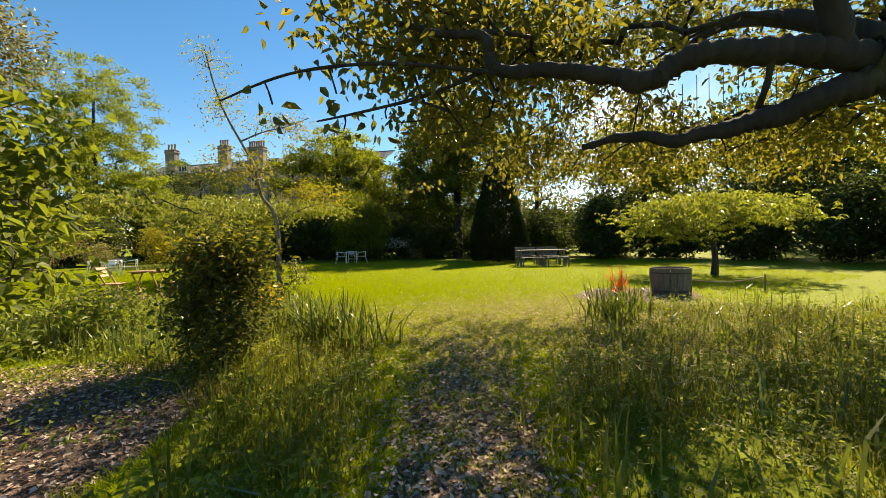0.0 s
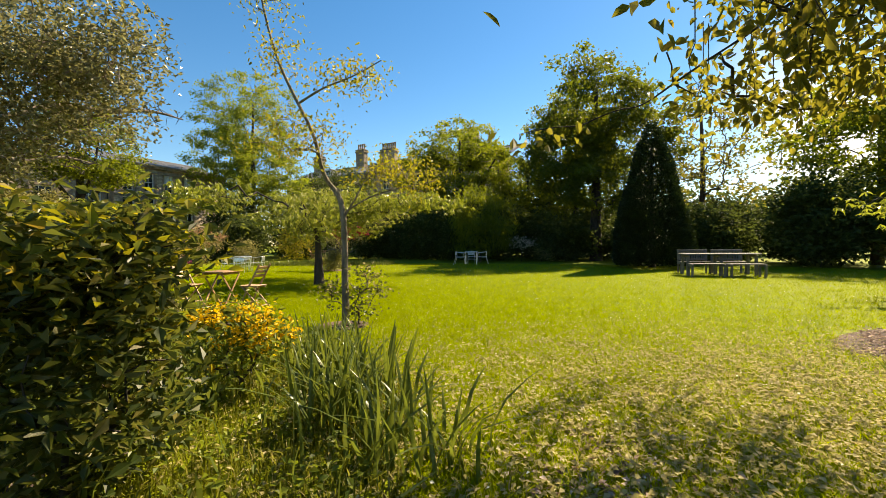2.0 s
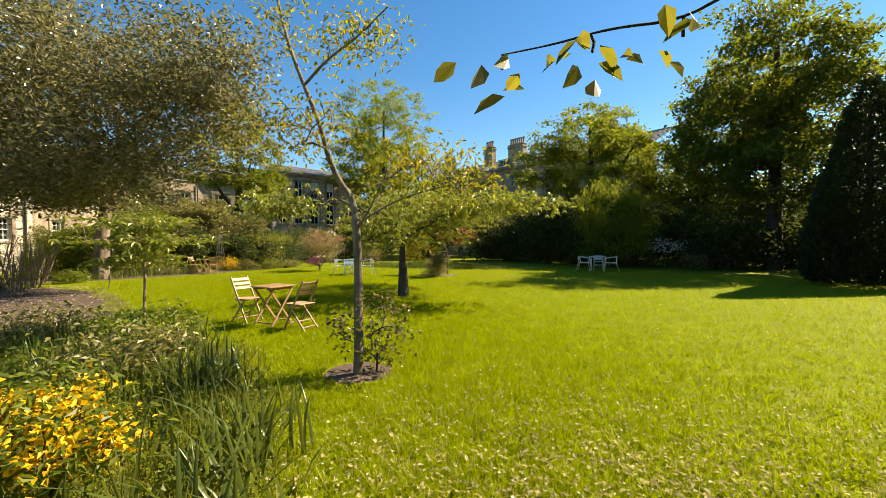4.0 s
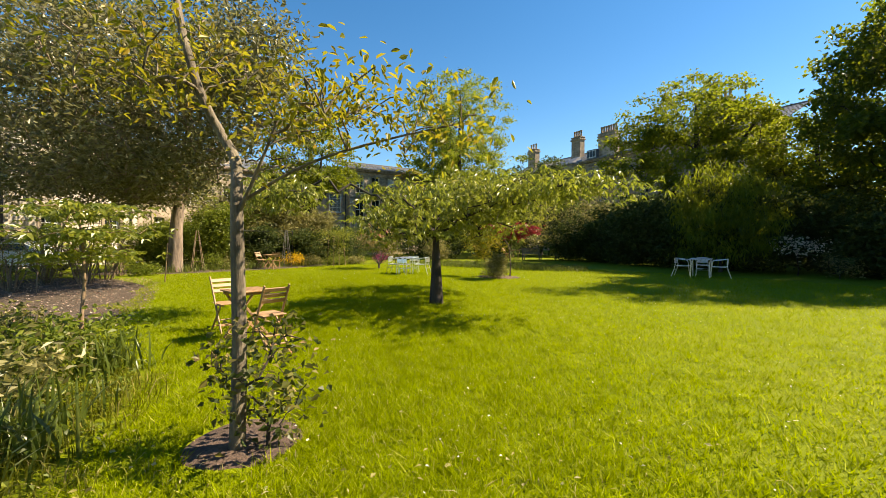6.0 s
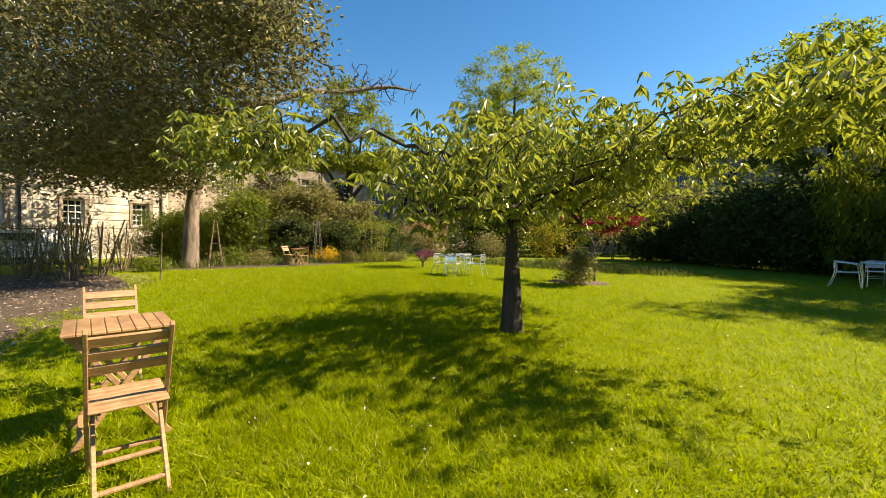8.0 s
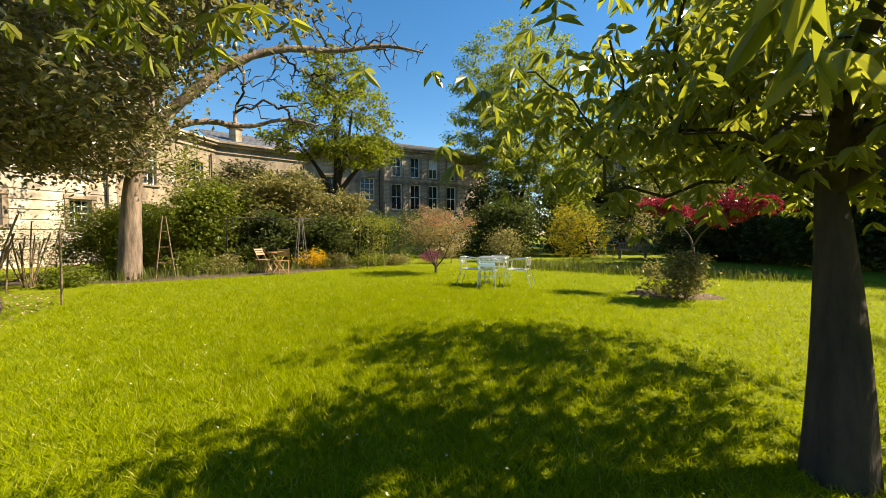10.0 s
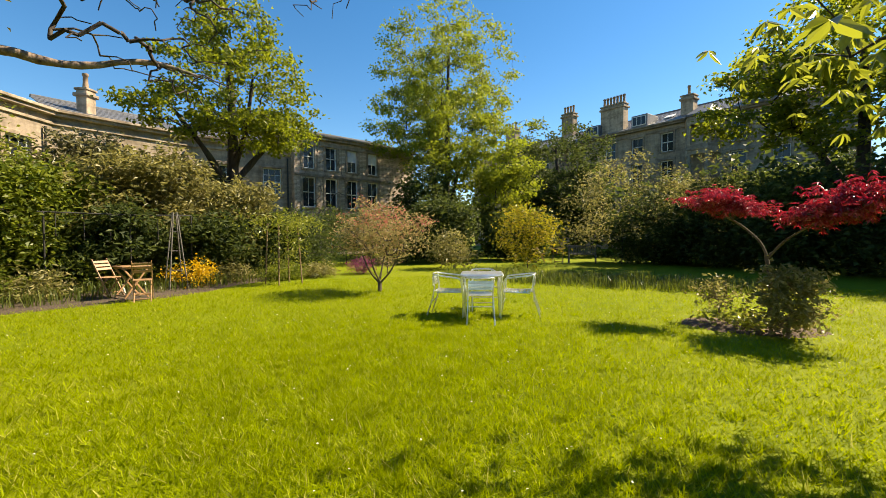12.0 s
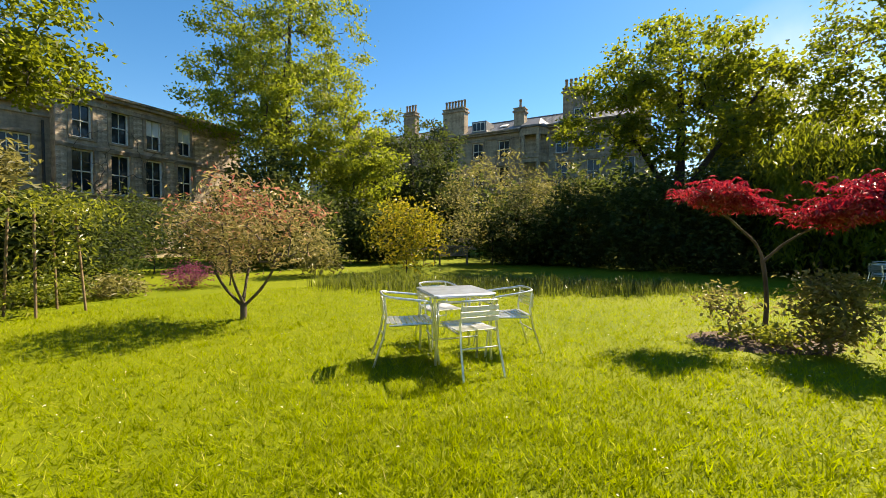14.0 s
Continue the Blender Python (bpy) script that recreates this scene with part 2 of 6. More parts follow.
M = {
    "lawn": lawn_mat(),
    "soil": soil_mat("bare_soil", (0.035, 0.024, 0.016), (0.125, 0.09, 0.06)),
    "mulch": soil_mat("leaf_mulch", (0.045, 0.028, 0.021), (0.18, 0.12, 0.095)),
    "chip": leaf_mat("dry_leaf_litter", [(0.0, (0.12, 0.07, 0.055)), (0.5, (0.30, 0.205, 0.17)), (1.0, (0.58, 0.47, 0.43))], (0.5, 0.38, 0.32), 0.12, 0.7, 0.8, 0.1),
    "blade": leaf_mat("grass_blade", [(0.0, (0.13, 0.168, 0.003)), (0.45, (0.205, 0.262, 0.005)), (0.9, (0.30, 0.36, 0.012)), (1.0, (0.5, 0.46, 0.15))], (0.47, 0.57, 0.005), 0.5, 0.6, 3.0, 0.06),
    "straw": leaf_mat("dry_grass_blade", [(0.0, (0.26, 0.235, 0.08)), (0.6, (0.43, 0.37, 0.18)), (1.0, (0.56, 0.49, 0.31))], (0.6, 0.52, 0.2), 0.4, 0.6, 3.0, 0.1),
    "bushy": leaf_mat("bronze_green_leaf", [(0.0, (0.02, 0.034, 0.008)), (0.6, (0.052, 0.072, 0.016)), (1.0, (0.15, 0.125, 0.035))], (0.38, 0.42, 0.06), 0.32, 0.4, 2.0, 0.25),
    "long": leaf_mat("long_grass", [(0.0, (0.045, 0.050, 0.006)), (0.5, (0.095, 0.105, 0.010)), (0.9, (0.19, 0.19, 0.03)), (1.0, (0.34, 0.28, 0.13))], (0.46, 0.46, 0.03), 0.4, 0.5, 2.5, 0.12),
    "strap": leaf_mat("strap_leaf", [(0.0, (0.035, 0.055, 0.012)), (0.6, (0.075, 0.105, 0.022)), (1.0, (0.17, 0.19, 0.06))], (0.38, 0.44, 0.05), 0.35, 0.3, 1.5),
    "petal": leaf_mat("pale_petal", [(0.0, (0.75, 0.72, 0.6)), (1.0, (0.85, 0.83, 0.8))], (0.9, 0.88, 0.8), 0.3, 0.6),
    "cherry": leaf_mat("cherry_leaf", [(0.0, (0.034, 0.042, 0.010)), (0.6, (0.068, 0.072, 0.014)), (0.9, (0.14, 0.115, 0.025)), (1.0, (0.21, 0.11, 0.035))], (0.56, 0.50, 0.05), 0.46, 0.4),
    "lime": leaf_mat("fresh_green_leaf", [(0.0, (0.055, 0.082, 0.012)), (0.5, (0.135, 0.168, 0.022)), (1.0, (0.29, 0.29, 0.065))], (0.55, 0.59, 0.05), 0.45, 0.33, 0.8, 0.7),
    "tall": leaf_mat("tall_tree_leaf", [(0.0, (0.08, 0.115, 0.012)), (0.5, (0.135, 0.175, 0.015)), (1.0, (0.21, 0.235, 0.03))], (0.52, 0.60, 0.04), 0.5, 0.45),
    "syc": leaf_mat("sycamore_leaf", [(0.0, (0.05, 0.08, 0.008)), (0.6, (0.09, 0.125, 0.010)), (1.0, (0.18, 0.20, 0.02))], (0.50, 0.56, 0.03), 0.5, 0.45),
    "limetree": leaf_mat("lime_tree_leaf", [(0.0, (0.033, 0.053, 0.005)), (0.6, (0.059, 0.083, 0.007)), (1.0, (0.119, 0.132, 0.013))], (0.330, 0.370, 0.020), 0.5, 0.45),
    "oak": leaf_mat("evergreen_oak_leaf", [(0.0, (0.045, 0.046, 0.018)), (0.6, (0.115, 0.11, 0.048)), (1.0, (0.30, 0.28, 0.16))], (0.46, 0.42, 0.14), 0.4, 0.34, 0.8, 0.5),
    "dark": leaf_mat("dark_evergreen_leaf", [(0.0, (0.022, 0.036, 0.013)), (0.6, (0.046, 0.068, 0.022)), (1.0, (0.10, 0.125, 0.045))], (0.24, 0.31, 0.05), 0.3, 0.55, 0.8, 0.12),
    "yew": leaf_mat("yew_needle", [(0.0, (0.008, 0.018, 0.006)), (0.7, (0.016, 0.030, 0.009)), (1.0, (0.03, 0.05, 0.014))], (0.06, 0.1, 0.01), 0.12, 0.5),
    "rhodo": leaf_mat("rhododendron_leaf", [(0.0, (0.06, 0.062, 0.02)), (0.6, (0.17, 0.165, 0.06)), (1.0, (0.36, 0.32, 0.15))], (0.55, 0.50, 0.13), 0.38, 0.42, 0.8, 0.35),
    "hazel": leaf_mat("hazel_leaf", [(0.0, (0.035, 0.055, 0.010)), (0.6, (0.07, 0.10, 0.015)), (1.0, (0.13, 0.16, 0.03))], (0.45, 0.52, 0.04), 0.42, 0.5, 0.8, 0.15),
    "climb": leaf_mat("climber_leaf", [(0.0, (0.05, 0.08, 0.012)), (0.6, (0.11, 0.15, 0.02)), (1.0, (0.21, 0.24, 0.05))], (0.48, 0.55, 0.05), 0.42, 0.42, 0.8, 0.25),
    "peach": leaf_mat("pieris_leaf", [(0.0, (0.11, 0.12, 0.03)), (0.5, (0.25, 0.23, 0.08)), (0.85, (0.40, 0.29, 0.14)), (1.0, (0.50, 0.24, 0.20))], (0.70, 0.56, 0.26), 0.4, 0.4),
    "pink": leaf_mat("pink_shoot", [(0.0, (0.42, 0.12, 0.10)), (1.0, (0.55, 0.22, 0.18))], (0.75, 0.3, 0.22), 0.4, 0.4),
    "red": leaf_mat("red_maple_leaf", [(0.0, (0.10, 0.006, 0.016)), (0.6, (0.20, 0.010, 0.030)), (1.0, (0.36, 0.10, 0.12))], (0.66, 0.012, 0.035), 0.4, 0.3, 0.8, 0.8),
    "purple": leaf_mat("purple_azalea", [(0.0, (0.10, 0.03, 0.06)), (0.6, (0.28, 0.06, 0.16)), (1.0, (0.40, 0.12, 0.14))], (0.5, 0.1, 0.3), 0.35, 0.5),
    "yellow": leaf_mat("yellow_azalea_bloom", [(0.0, (0.62, 0.36, 0.012)), (0.6, (0.75, 0.48, 0.02)), (1.0, (0.80, 0.58, 0.06))], (0.9, 0.62, 0.03), 0.4, 0.5),
    "bronze": leaf_mat("bronze_shoot", [(0.0, (0.10, 0.11, 0.012)), (0.6, (0.20, 0.19, 0.02)), (1.0, (0.34, 0.22, 0.03))], (0.62, 0.56, 0.03), 0.48, 0.4),
    "redplant": leaf_mat("red_strap_leaf", [(0.0, (0.35, 0.05, 0.02)), (1.0, (0.55, 0.12, 0.05))], (0.8, 0.15, 0.05), 0.4, 0.4),
    "bark": bark_mat("grey_brown_bark", (0.035, 0.026, 0.02), (0.13, 0.10, 0.075)),
    "bark_dark": bark_mat("dark_wet_bark", (0.016, 0.012, 0.010), (0.06, 0.045, 0.036)),
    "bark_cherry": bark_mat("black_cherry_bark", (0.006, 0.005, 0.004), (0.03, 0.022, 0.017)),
    "bark_pale": bark_mat("pale_smooth_bark", (0.05, 0.04, 0.03), (0.21, 0.17, 0.125), 14.0),
    "bark_oak": bark_mat("pinkish_oak_bark", (0.07, 0.05, 0.04), (0.27, 0.20, 0.155), 7.0),
    "twig": plain_mat("dry_twig", (0.11, 0.07, 0.04), (0.29, 0.20, 0.125), 20.0, 0.85),
    "alu": plain_mat("brushed_aluminium", (0.80, 0.81, 0.82), (0.90, 0.91, 0.92), 60.0, 0.3, 0.9, 0.05, 0.001),
    "white": plain_mat("white_painted_metal", (0.62, 0.62, 0.60), (0.78, 0.78, 0.76), 30.0, 0.45),
    "acacia": plain_mat("oiled_acacia_wood", (0.24, 0.125, 0.058), (0.44, 0.265, 0.14), 14.0, 0.5, 0.0, 0.25, 0.003, (1, 1, 6)),
    "greywood": plain_mat("weathered_teak", (0.075, 0.07, 0.062), (0.19, 0.178, 0.16), 14.0, 0.75, 0.0, 0.4, 0.004, (1, 6, 6)),
    "barrel": plain_mat("grey_barrel_stave", (0.08, 0.07, 0.06), (0.20, 0.18, 0.16), 16.0, 0.8, 0.0, 0.5, 0.005, (6, 6, 1)),
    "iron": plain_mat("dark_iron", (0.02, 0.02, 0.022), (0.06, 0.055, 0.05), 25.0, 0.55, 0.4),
    "stone": stone_mat("grey_sandstone", (0.34, 0.28, 0.225), (0.62, 0.53, 0.445)),
    "render": stone_mat("buff_sandstone", (0.49, 0.44, 0.385), (0.66, 0.60, 0.53)),
    "stone_far": stone_mat("sooty_sandstone", (0.25, 0.205, 0.16), (0.44, 0.37, 0.29)),
    "trim": stone_mat("cornice_stone", (0.22, 0.18, 0.14), (0.42, 0.35, 0.28)),
    "slate": plain_mat("roof_slate", (0.07, 0.075, 0.085), (0.16, 0.165, 0.18), 8.0, 0.5, 0.0, 0.4, 0.01),
    "sash": plain_mat("white_sash_paint", (0.66, 0.66, 0.63), (0.78, 0.78, 0.75), 20.0, 0.45),
    "blind": plain_mat("white_window_blind", (0.6, 0.62, 0.65), (0.75, 0.77, 0.8), 3.0, 0.7),
    "glass": glass_mat("window_glass"),
    "pot": plain_mat("clay_chimney_pot", (0.22, 0.14, 0.09), (0.38, 0.27, 0.18), 10.0, 0.85),
    "car": plain_mat("white_car_paint", (0.70, 0.71, 0.72), (0.78, 0.79, 0.80), 5.0, 0.25),
}


# ---- mesh helpers ----
def mesh_of(name, verts, faces, mat, smooth=False):
    """A mesh from a vertex array and a face array (all triangles or all quads)."""
    me = bpy.data.meshes.new(name)
    verts, faces = np.asarray(verts, dtype=np.float32), np.asarray(faces, dtype=np.int32)
    k = faces.shape[1]
    me.vertices.add(len(verts))
    me.vertices.foreach_set("co", verts.ravel())
    me.loops.add(faces.size)
    me.loops.foreach_set("vertex_index", faces.ravel())
    me.polygons.add(len(faces))
    me.polygons.foreach_set("loop_start", np.arange(0, faces.size, k, dtype=np.int32))
    me.polygons.foreach_set("use_smooth", np.full(len(faces), smooth))
    me.update(calc_edges=True)
    me.validate()
    me.materials.append(mat)
    return me


def thing(name, place, label, category, group="", kind="", turn=0):
    ob = new(name)
    ob.matrix_world = pose(*place, 0, 0, turn)
    return tagged(ob, label, category, group, kind)


def hang(name, me, parent, label="", at=None):
    ob = new(name, me)
    ob.parent = parent
    if at is not None:
        ob.matrix_local = at
    if label:
        ob["label"] = label
    return ob


def part(name, bm, mat, parent, label="", smooth=False, at=None):
    me = bpy.data.meshes.new(name)
    bm.to_mesh(me)
    bm.free()
    me.materials.append(mat)
    if smooth:
        me.polygons.foreach_set("use_smooth", np.ones(len(me.polygons), dtype=bool))
    return hang(name, me, parent, label, at)


def box(sx, sy, sz, at=(0, 0, 0), bev=0.0, turn=(0, 0, 0), bm=None):
    """A bevelled box, centred on at, added to bm."""
    bm = bm or bmesh.new()
    m = pose(*at, *turn) @ Matrix.Diagonal((sx, sy, sz, 1))
    got = bmesh.ops.create_cube(bm, size=1.0, matrix=m)
    if bev:
        edges = list({e for v in got["verts"] for e in v.link_edges})
        bmesh.ops.bevel(bm, geom=edges, offset=bev, segments=1, affect="EDGES")
    return bm


def sweep(points, radii, sides=8):
    """Vertices and quads of a tube along points."""
    p = np.asarray(points, dtype=float)
    r = np.broadcast_to(np.asarray(radii, dtype=float), (len(p),))
    tan = np.gradient(p, axis=0)
    tan /= np.linalg.norm(tan, axis=1)[:, None] + 1e-9
    ref = np.array([0.0, 0.0, 1.0]) if abs(tan[0][2]) < 0.9 else np.array([1.0, 0.0, 0.0])
    rings = []
    u = np.cross(tan[0], ref)
    for k in range(len(p)):
        u = u - tan[k] * np.dot(u, tan[k])
        u /= np.linalg.norm(u) + 1e-9
        w = np.cross(tan[k], u)
        a = np.linspace(0, 2 * np.pi, sides, endpoint=False)
        rings.append(p[k] + r[k] * (np.cos(a)[:, None] * u + np.sin(a)[:, None] * w))
    v = np.concatenate(rings)
    f = []
    for k in range(len(p) - 1):
        for s in range(sides):
            s2 = (s + 1) % sides
            f.append((k * sides + s, k * sides + s2, (k + 1) * sides + s2, (k + 1) * sides + s))
    return v, np.array(f)


def smooth_line(points, times=2):
    """Rounds the corners of a polyline."""
    p = np.asarray(points, dtype=float)
    for _ in range(times):
        q = 0.75 * p[:-1] + 0.25 * p[1:]
        s = 0.25 * p[:-1] + 0.75 * p[1:]
        p = np.concatenate([p[:1], np.stack([q, s], 1).reshape(-1, 3), p[-1:]])
    return p


def tube(name, points, r, mat, parent, sides=8, rounding=2, label=""):
    p = smooth_line(points, rounding) if rounding else np.asarray(points, dtype=float)
    v, f = sweep(p, r, sides)
    return hang(name, mesh_of(name, v, f, mat, True), parent, label)


def joined(bits):
    vs, fs, k = [], [], 0
    for v, f in bits:
        vs.append(v)
        fs.append(f + k)
        k += len(v)
    return np.concatenate(vs), np.concatenate(fs)


def unit(a):
    return a / (np.linalg.norm(a, axis=-1, keepdims=True) + 1e-9)


def leaves(at, axis, normal, length, width, fold=0.25):
    """Folded, pointed blades: four vertices and two triangles each."""
    axis = unit(axis)
    side = unit(np.cross(axis, normal))
    up = np.cross(side, axis)
    L, W = np.asarray(length)[:, None], np.asarray(width)[:, None]
    base, tip = at, at + axis * L
    mid = at + axis * L * 0.45 + up * W * fold
    v = np.stack([base, mid - side * W * 0.5, tip - up * L * 0.12, mid + side * W * 0.5], 1).reshape(-1, 3)
    i = np.arange(len(at))[:, None] * 4
    f = np.concatenate([i + np.array([[0, 1, 2]]), i + np.array([[0, 2, 3]])], 1).reshape(-1, 3)
    return v, f


def full_leaves(at, axis, normal, length, width, fold=0.22):
    """Oval leaves with a fold along the midrib and a drooping tip: six vertices and four triangles each."""
    axis = unit(axis)
    side = unit(np.cross(axis, normal))
    up = np.cross(side, axis)
    L, W = np.asarray(length)[:, None], np.asarray(width)[:, None]
    low, high = at + axis * L * 0.30 + up * W * fold, at + axis * L * 0.68 + up * (W * fold - L * 0.05)
    v = np.stack([at, low - side * W * 0.5, high - side * W * 0.42, at + axis * L - up * L * 0.16, high + side * W * 0.42, low + side * W * 0.5], 1).reshape(-1, 3)
    i = np.arange(len(at))[:, None] * 6
    f = np.concatenate([i + np.array([t]) for t in ([0, 1, 2], [0, 2, 3], [0, 3, 4], [0, 4, 5])], 1).reshape(-1, 3)
    return v, f


def clumped(centres, per, spread, length, width, droop=0.2, fan=1, up=0.6, flat=0.7, full=False):
    """Leaves gathered in clumps about the centres."""
    c = np.repeat(np.asarray(centres), per, axis=0)
    at = c + rng.normal(size=c.shape) * np.array([spread, spread, spread * flat])
    if fan > 1:
        at = np.repeat(at, fan, axis=0)
        turn = np.tile(np.arange(fan) * (2.2 * np.pi / fan), len(at) // fan) + np.repeat(rng.uniform(0, 6.28, len(at) // fan), fan)
        tilt = np.repeat(rng.normal(0, 0.35, (len(at) // fan, 3)), fan, axis=0)
        axis = np.stack([np.cos(turn), np.sin(turn), np.full(len(at), -droop)], 1) + tilt
    else:
        axis = rng.normal(size=at.shape)
        axis[:, 2] = axis[:, 2] * 0.6 - droop
    normal = rng.normal(size=at.shape) * (1 - up) + np.array([0, 0, up])
    n = len(at)
    return (full_leaves if full else leaves)(at, axis, normal, length * rng.uniform(0.65, 1.25, n), width * rng.uniform(0.7, 1.2, n))


def blob_points(blobs, shell=0.35):
    """Points in ellipsoids (x, y, z, rx, ry, rz, n), thicker near the skin, with an uneven outline."""
    out = []
    for x, y, z, rx, ry, rz, n in blobs:
        d = unit(rng.normal(size=(n, 3)))
        wob = np.array([noise.noise(Vector(v * 2.3 + (x, y, z))) for v in d])
        r = rng.uniform(shell, 1.0, n) ** 0.6 * (1 + 0.32 * wob)
        out.append(np.array([x, y, z]) + d * r[:, None] * np.array([rx, ry, rz]))
    return np.concatenate(out)


def grow(trunk, tips, trunk_r, tip_r=0.008, sides=6, lift=0.15, power=0.45, wander=0.06, limbs=()):
    """Branches from the points of a trunk to every tip: each joins the nearest wood that is there, and wood thickens with what it bears."""
    tr = smooth_line(trunk, 2)
    pos, par = [p for p in tr], [-1] + list(range(len(tr) - 1))
    ntr = len(tr)
    free = len(tr) // 3
    fixed, limb_bits = {}, []
    for pts, r0, r1 in limbs:
        lp = smooth_line(pts, 2)
        last = int(np.argmin(np.linalg.norm(np.array(pos) - lp[0], axis=1)))
        lr = np.linspace(r0, r1, len(lp))
        limb_bits.append(sweep(lp, lr * (1 + 0.12 * rng.normal(size=len(lp)).clip(-1, 1)), 9))
        for p, r in zip(lp, lr):
            pos.append(p)
            par.append(last)
            last = len(pos) - 1
            fixed[last] = r
    order = np.argsort([np.min(np.linalg.norm(tr[free:] - t, axis=1)) for t in tips])
    for k in order:
        t = tips[k]
        arr = np.array(pos)
        cost = np.linalg.norm(arr - t, axis=1) + 0.7 * np.maximum(0, arr[:, 2] - t[2] + 0.1)
        cost[:free] += 50
        a = int(np.argmin(cost))
        start = arr[a]
        span = np.linalg.norm(t - start)
        steps = 2 if span < 0.7 else 4
        last = a
        for s in range(1, steps + 1):
            q = s / steps
            p = start * (1 - q) + t * q
            if s < steps:
                p = p + np.array([0, 0, lift * span * math.sin(math.pi * q)]) + rng.normal(size=3) * wander * span
            pos.append(p)
            par.append(last)
            last = len(pos) - 1
    n = len(pos)
    load = np.zeros(n)
    has = np.zeros(n, dtype=bool)
    for k in range(n):
        if par[k] >= 0:
            has[par[k]] = True
    load[~has] = 1
    for k in range(n - 1, 0, -1):
        load[par[k]] += load[k]
    rad = tip_r * load ** power
    top = rad[:ntr].max()
    taper = np.linspace(1.0, 0.22, ntr)
    rad[:ntr] = np.maximum(np.minimum(rad[:ntr], trunk_r), trunk_r * taper)
    rad[ntr:] = np.minimum(rad[ntr:], trunk_r * 0.62)
    rad[0] *= 1.25
    bits = [sweep(tr, rad[:ntr], 12)] + limb_bits
    for k, r in fixed.items():
        rad[k] = r
    pos = np.array(pos)
    for k in range(ntr + len(fixed), n):
        a, b = pos[par[k]], pos[k]
        ra = min(rad[par[k]], rad[k] * 1.5)
        bits.append(sweep(np.array([a, b]), np.array([ra, rad[k]]), sides if rad[k] > 0.02 else 4))
    return joined(bits)


def tree(name, place, label, category, trunk, tips, trunk_r, bark, crowns, group="", **kw):
    """A tree at place: trunk with its limbs, and a crown for each leaf layer (part name, mesh arrays, material)."""
    ob = thing(name, place, label, category, group)
    v, f = grow(trunk, tips, trunk_r, **kw)
    hang("trunk", mesh_of("trunk", v, f, bark, True), ob)
    for part_name, (lv, lf), mat in crowns:
        hang(part_name, mesh_of(part_name, lv, lf, mat), ob)
    return ob


def bush(name, place, label, blobs, mat, leaf, per=26, spread=0.16, stems=True, category="shrub", group="", extra=(), droop=0.1, up=0.5, fan=1, stem_r=0.03, stem_mat=None):
    """A shrub: woody stems and foliage in clumps. leaf: (length, width)."""
    ob = thing(name, place, label, category, group)
    tips = blob_points(blobs)
    tips = tips[tips[:, 2] > 0.05]
    if stems:
        low = np.array([[0, 0, -0.03], [0.02, 0.0, 0.12], [0.0, 0.02, 0.3 * tips[:, 2].max()]])
        v, f = grow(low, tips[:: max(1, len(tips) // 60)], stem_r, tip_r=0.004, sides=4)
        hang("woody_stem", mesh_of("woody_stem", v, f, stem_mat or M["bark_dark"], True), ob)
    v, f = clumped(tips, per, spread, leaf[0], leaf[1], droop, fan, up)
    keep = v[:, 2].reshape(-1, 4).min(1) > 0.0
    v = v.reshape(-1, 4, 3)[keep].reshape(-1, 3)
    f = f[: 2 * keep.sum()]
    hang("foliage", mesh_of("foliage", v, f, mat), ob)
    for part_name, frac, mat2, leaf2, per2, spread2 in extra:
        pick = tips[np.argsort(-tips[:, 2] - rng.uniform(0, 0.5, len(tips)))[: int(len(tips) * frac)]]
        v, f = clumped(pick, per2, spread2, leaf2[0], leaf2[1], 0.0, 1, 0.6)
        hang(part_name, mesh_of(part_name, v, f, mat2), ob)["kind"] = "stuff"
    return ob


# ---- ground ----
def patch(name, x, y, rx, ry, turn, z, mat, label, seed=0.0):
    """A low bed or bare patch with an uneven edge, lying on the lawn."""
    bm = bmesh.new()
    rings = []
    for q, h in ((1.0, 0.0), (0.9, 0.6), (0.55, 1.0)):
        ring = []
        for a in range(40):
            u = a / 40 * 2 * math.pi
            w = q * (1 + 0.16 * noise.noise(Vector((math.cos(u) * 1.6 + seed, math.sin(u) * 1.6, seed))) + 0.05 * noise.noise(Vector((math.cos(u) * 7, math.sin(u) * 7, seed))))
            ring.append(bm.verts.new((math.cos(u) * rx * w, math.sin(u) * ry * w, -0.01 + (z + 0.01) * h)))
        rings.append(ring)
    for r0, r1 in zip(rings, rings[1:]):
        for a in range(40):
            bm.faces.new((r0[a], r0[(a + 1) % 40], r1[(a + 1) % 40], r1[a]))
    bm.faces.new(rings[-1])
    me = bpy.data.meshes.new(name)
    bm.to_mesh(me)
    bm.free()
    me.materials.append(mat)
    ob = new(name, me)
    ob.matrix_world = pose(x, y, 0, 0, 0, turn)
    return tagged(ob, label, "ground", "", "structure")


ground_me = bpy.data.meshes.new("ground")
gb = bmesh.new()
bmesh.ops.create_grid(gb, x_segments=60, y_segments=60, size=400)
gb.to_mesh(ground_me)
gb.free()
ground_me.materials.append(M["lawn"])
tagged(new("ground", ground_me), "mown green lawn with daisies and clover", "lawn", "", "structure")
patch("soil_under_oak", -15.0, 5.8, 7.4, 3.0, -4, 0.012, M["soil"], "bare brown soil in the shade under the oak", 1.0)
patch("soil_border", -24.5, 13.5, 3.2, 6.5, 8, 0.03, M["soil"], "dark soil border below the shrubs", 2.0)
patch("soil_mulch", -3.3, 2.6, 1.7, 2.0, 20, 0.012, M["mulch"], "brown leaf mulch with dappled light", 3.0)
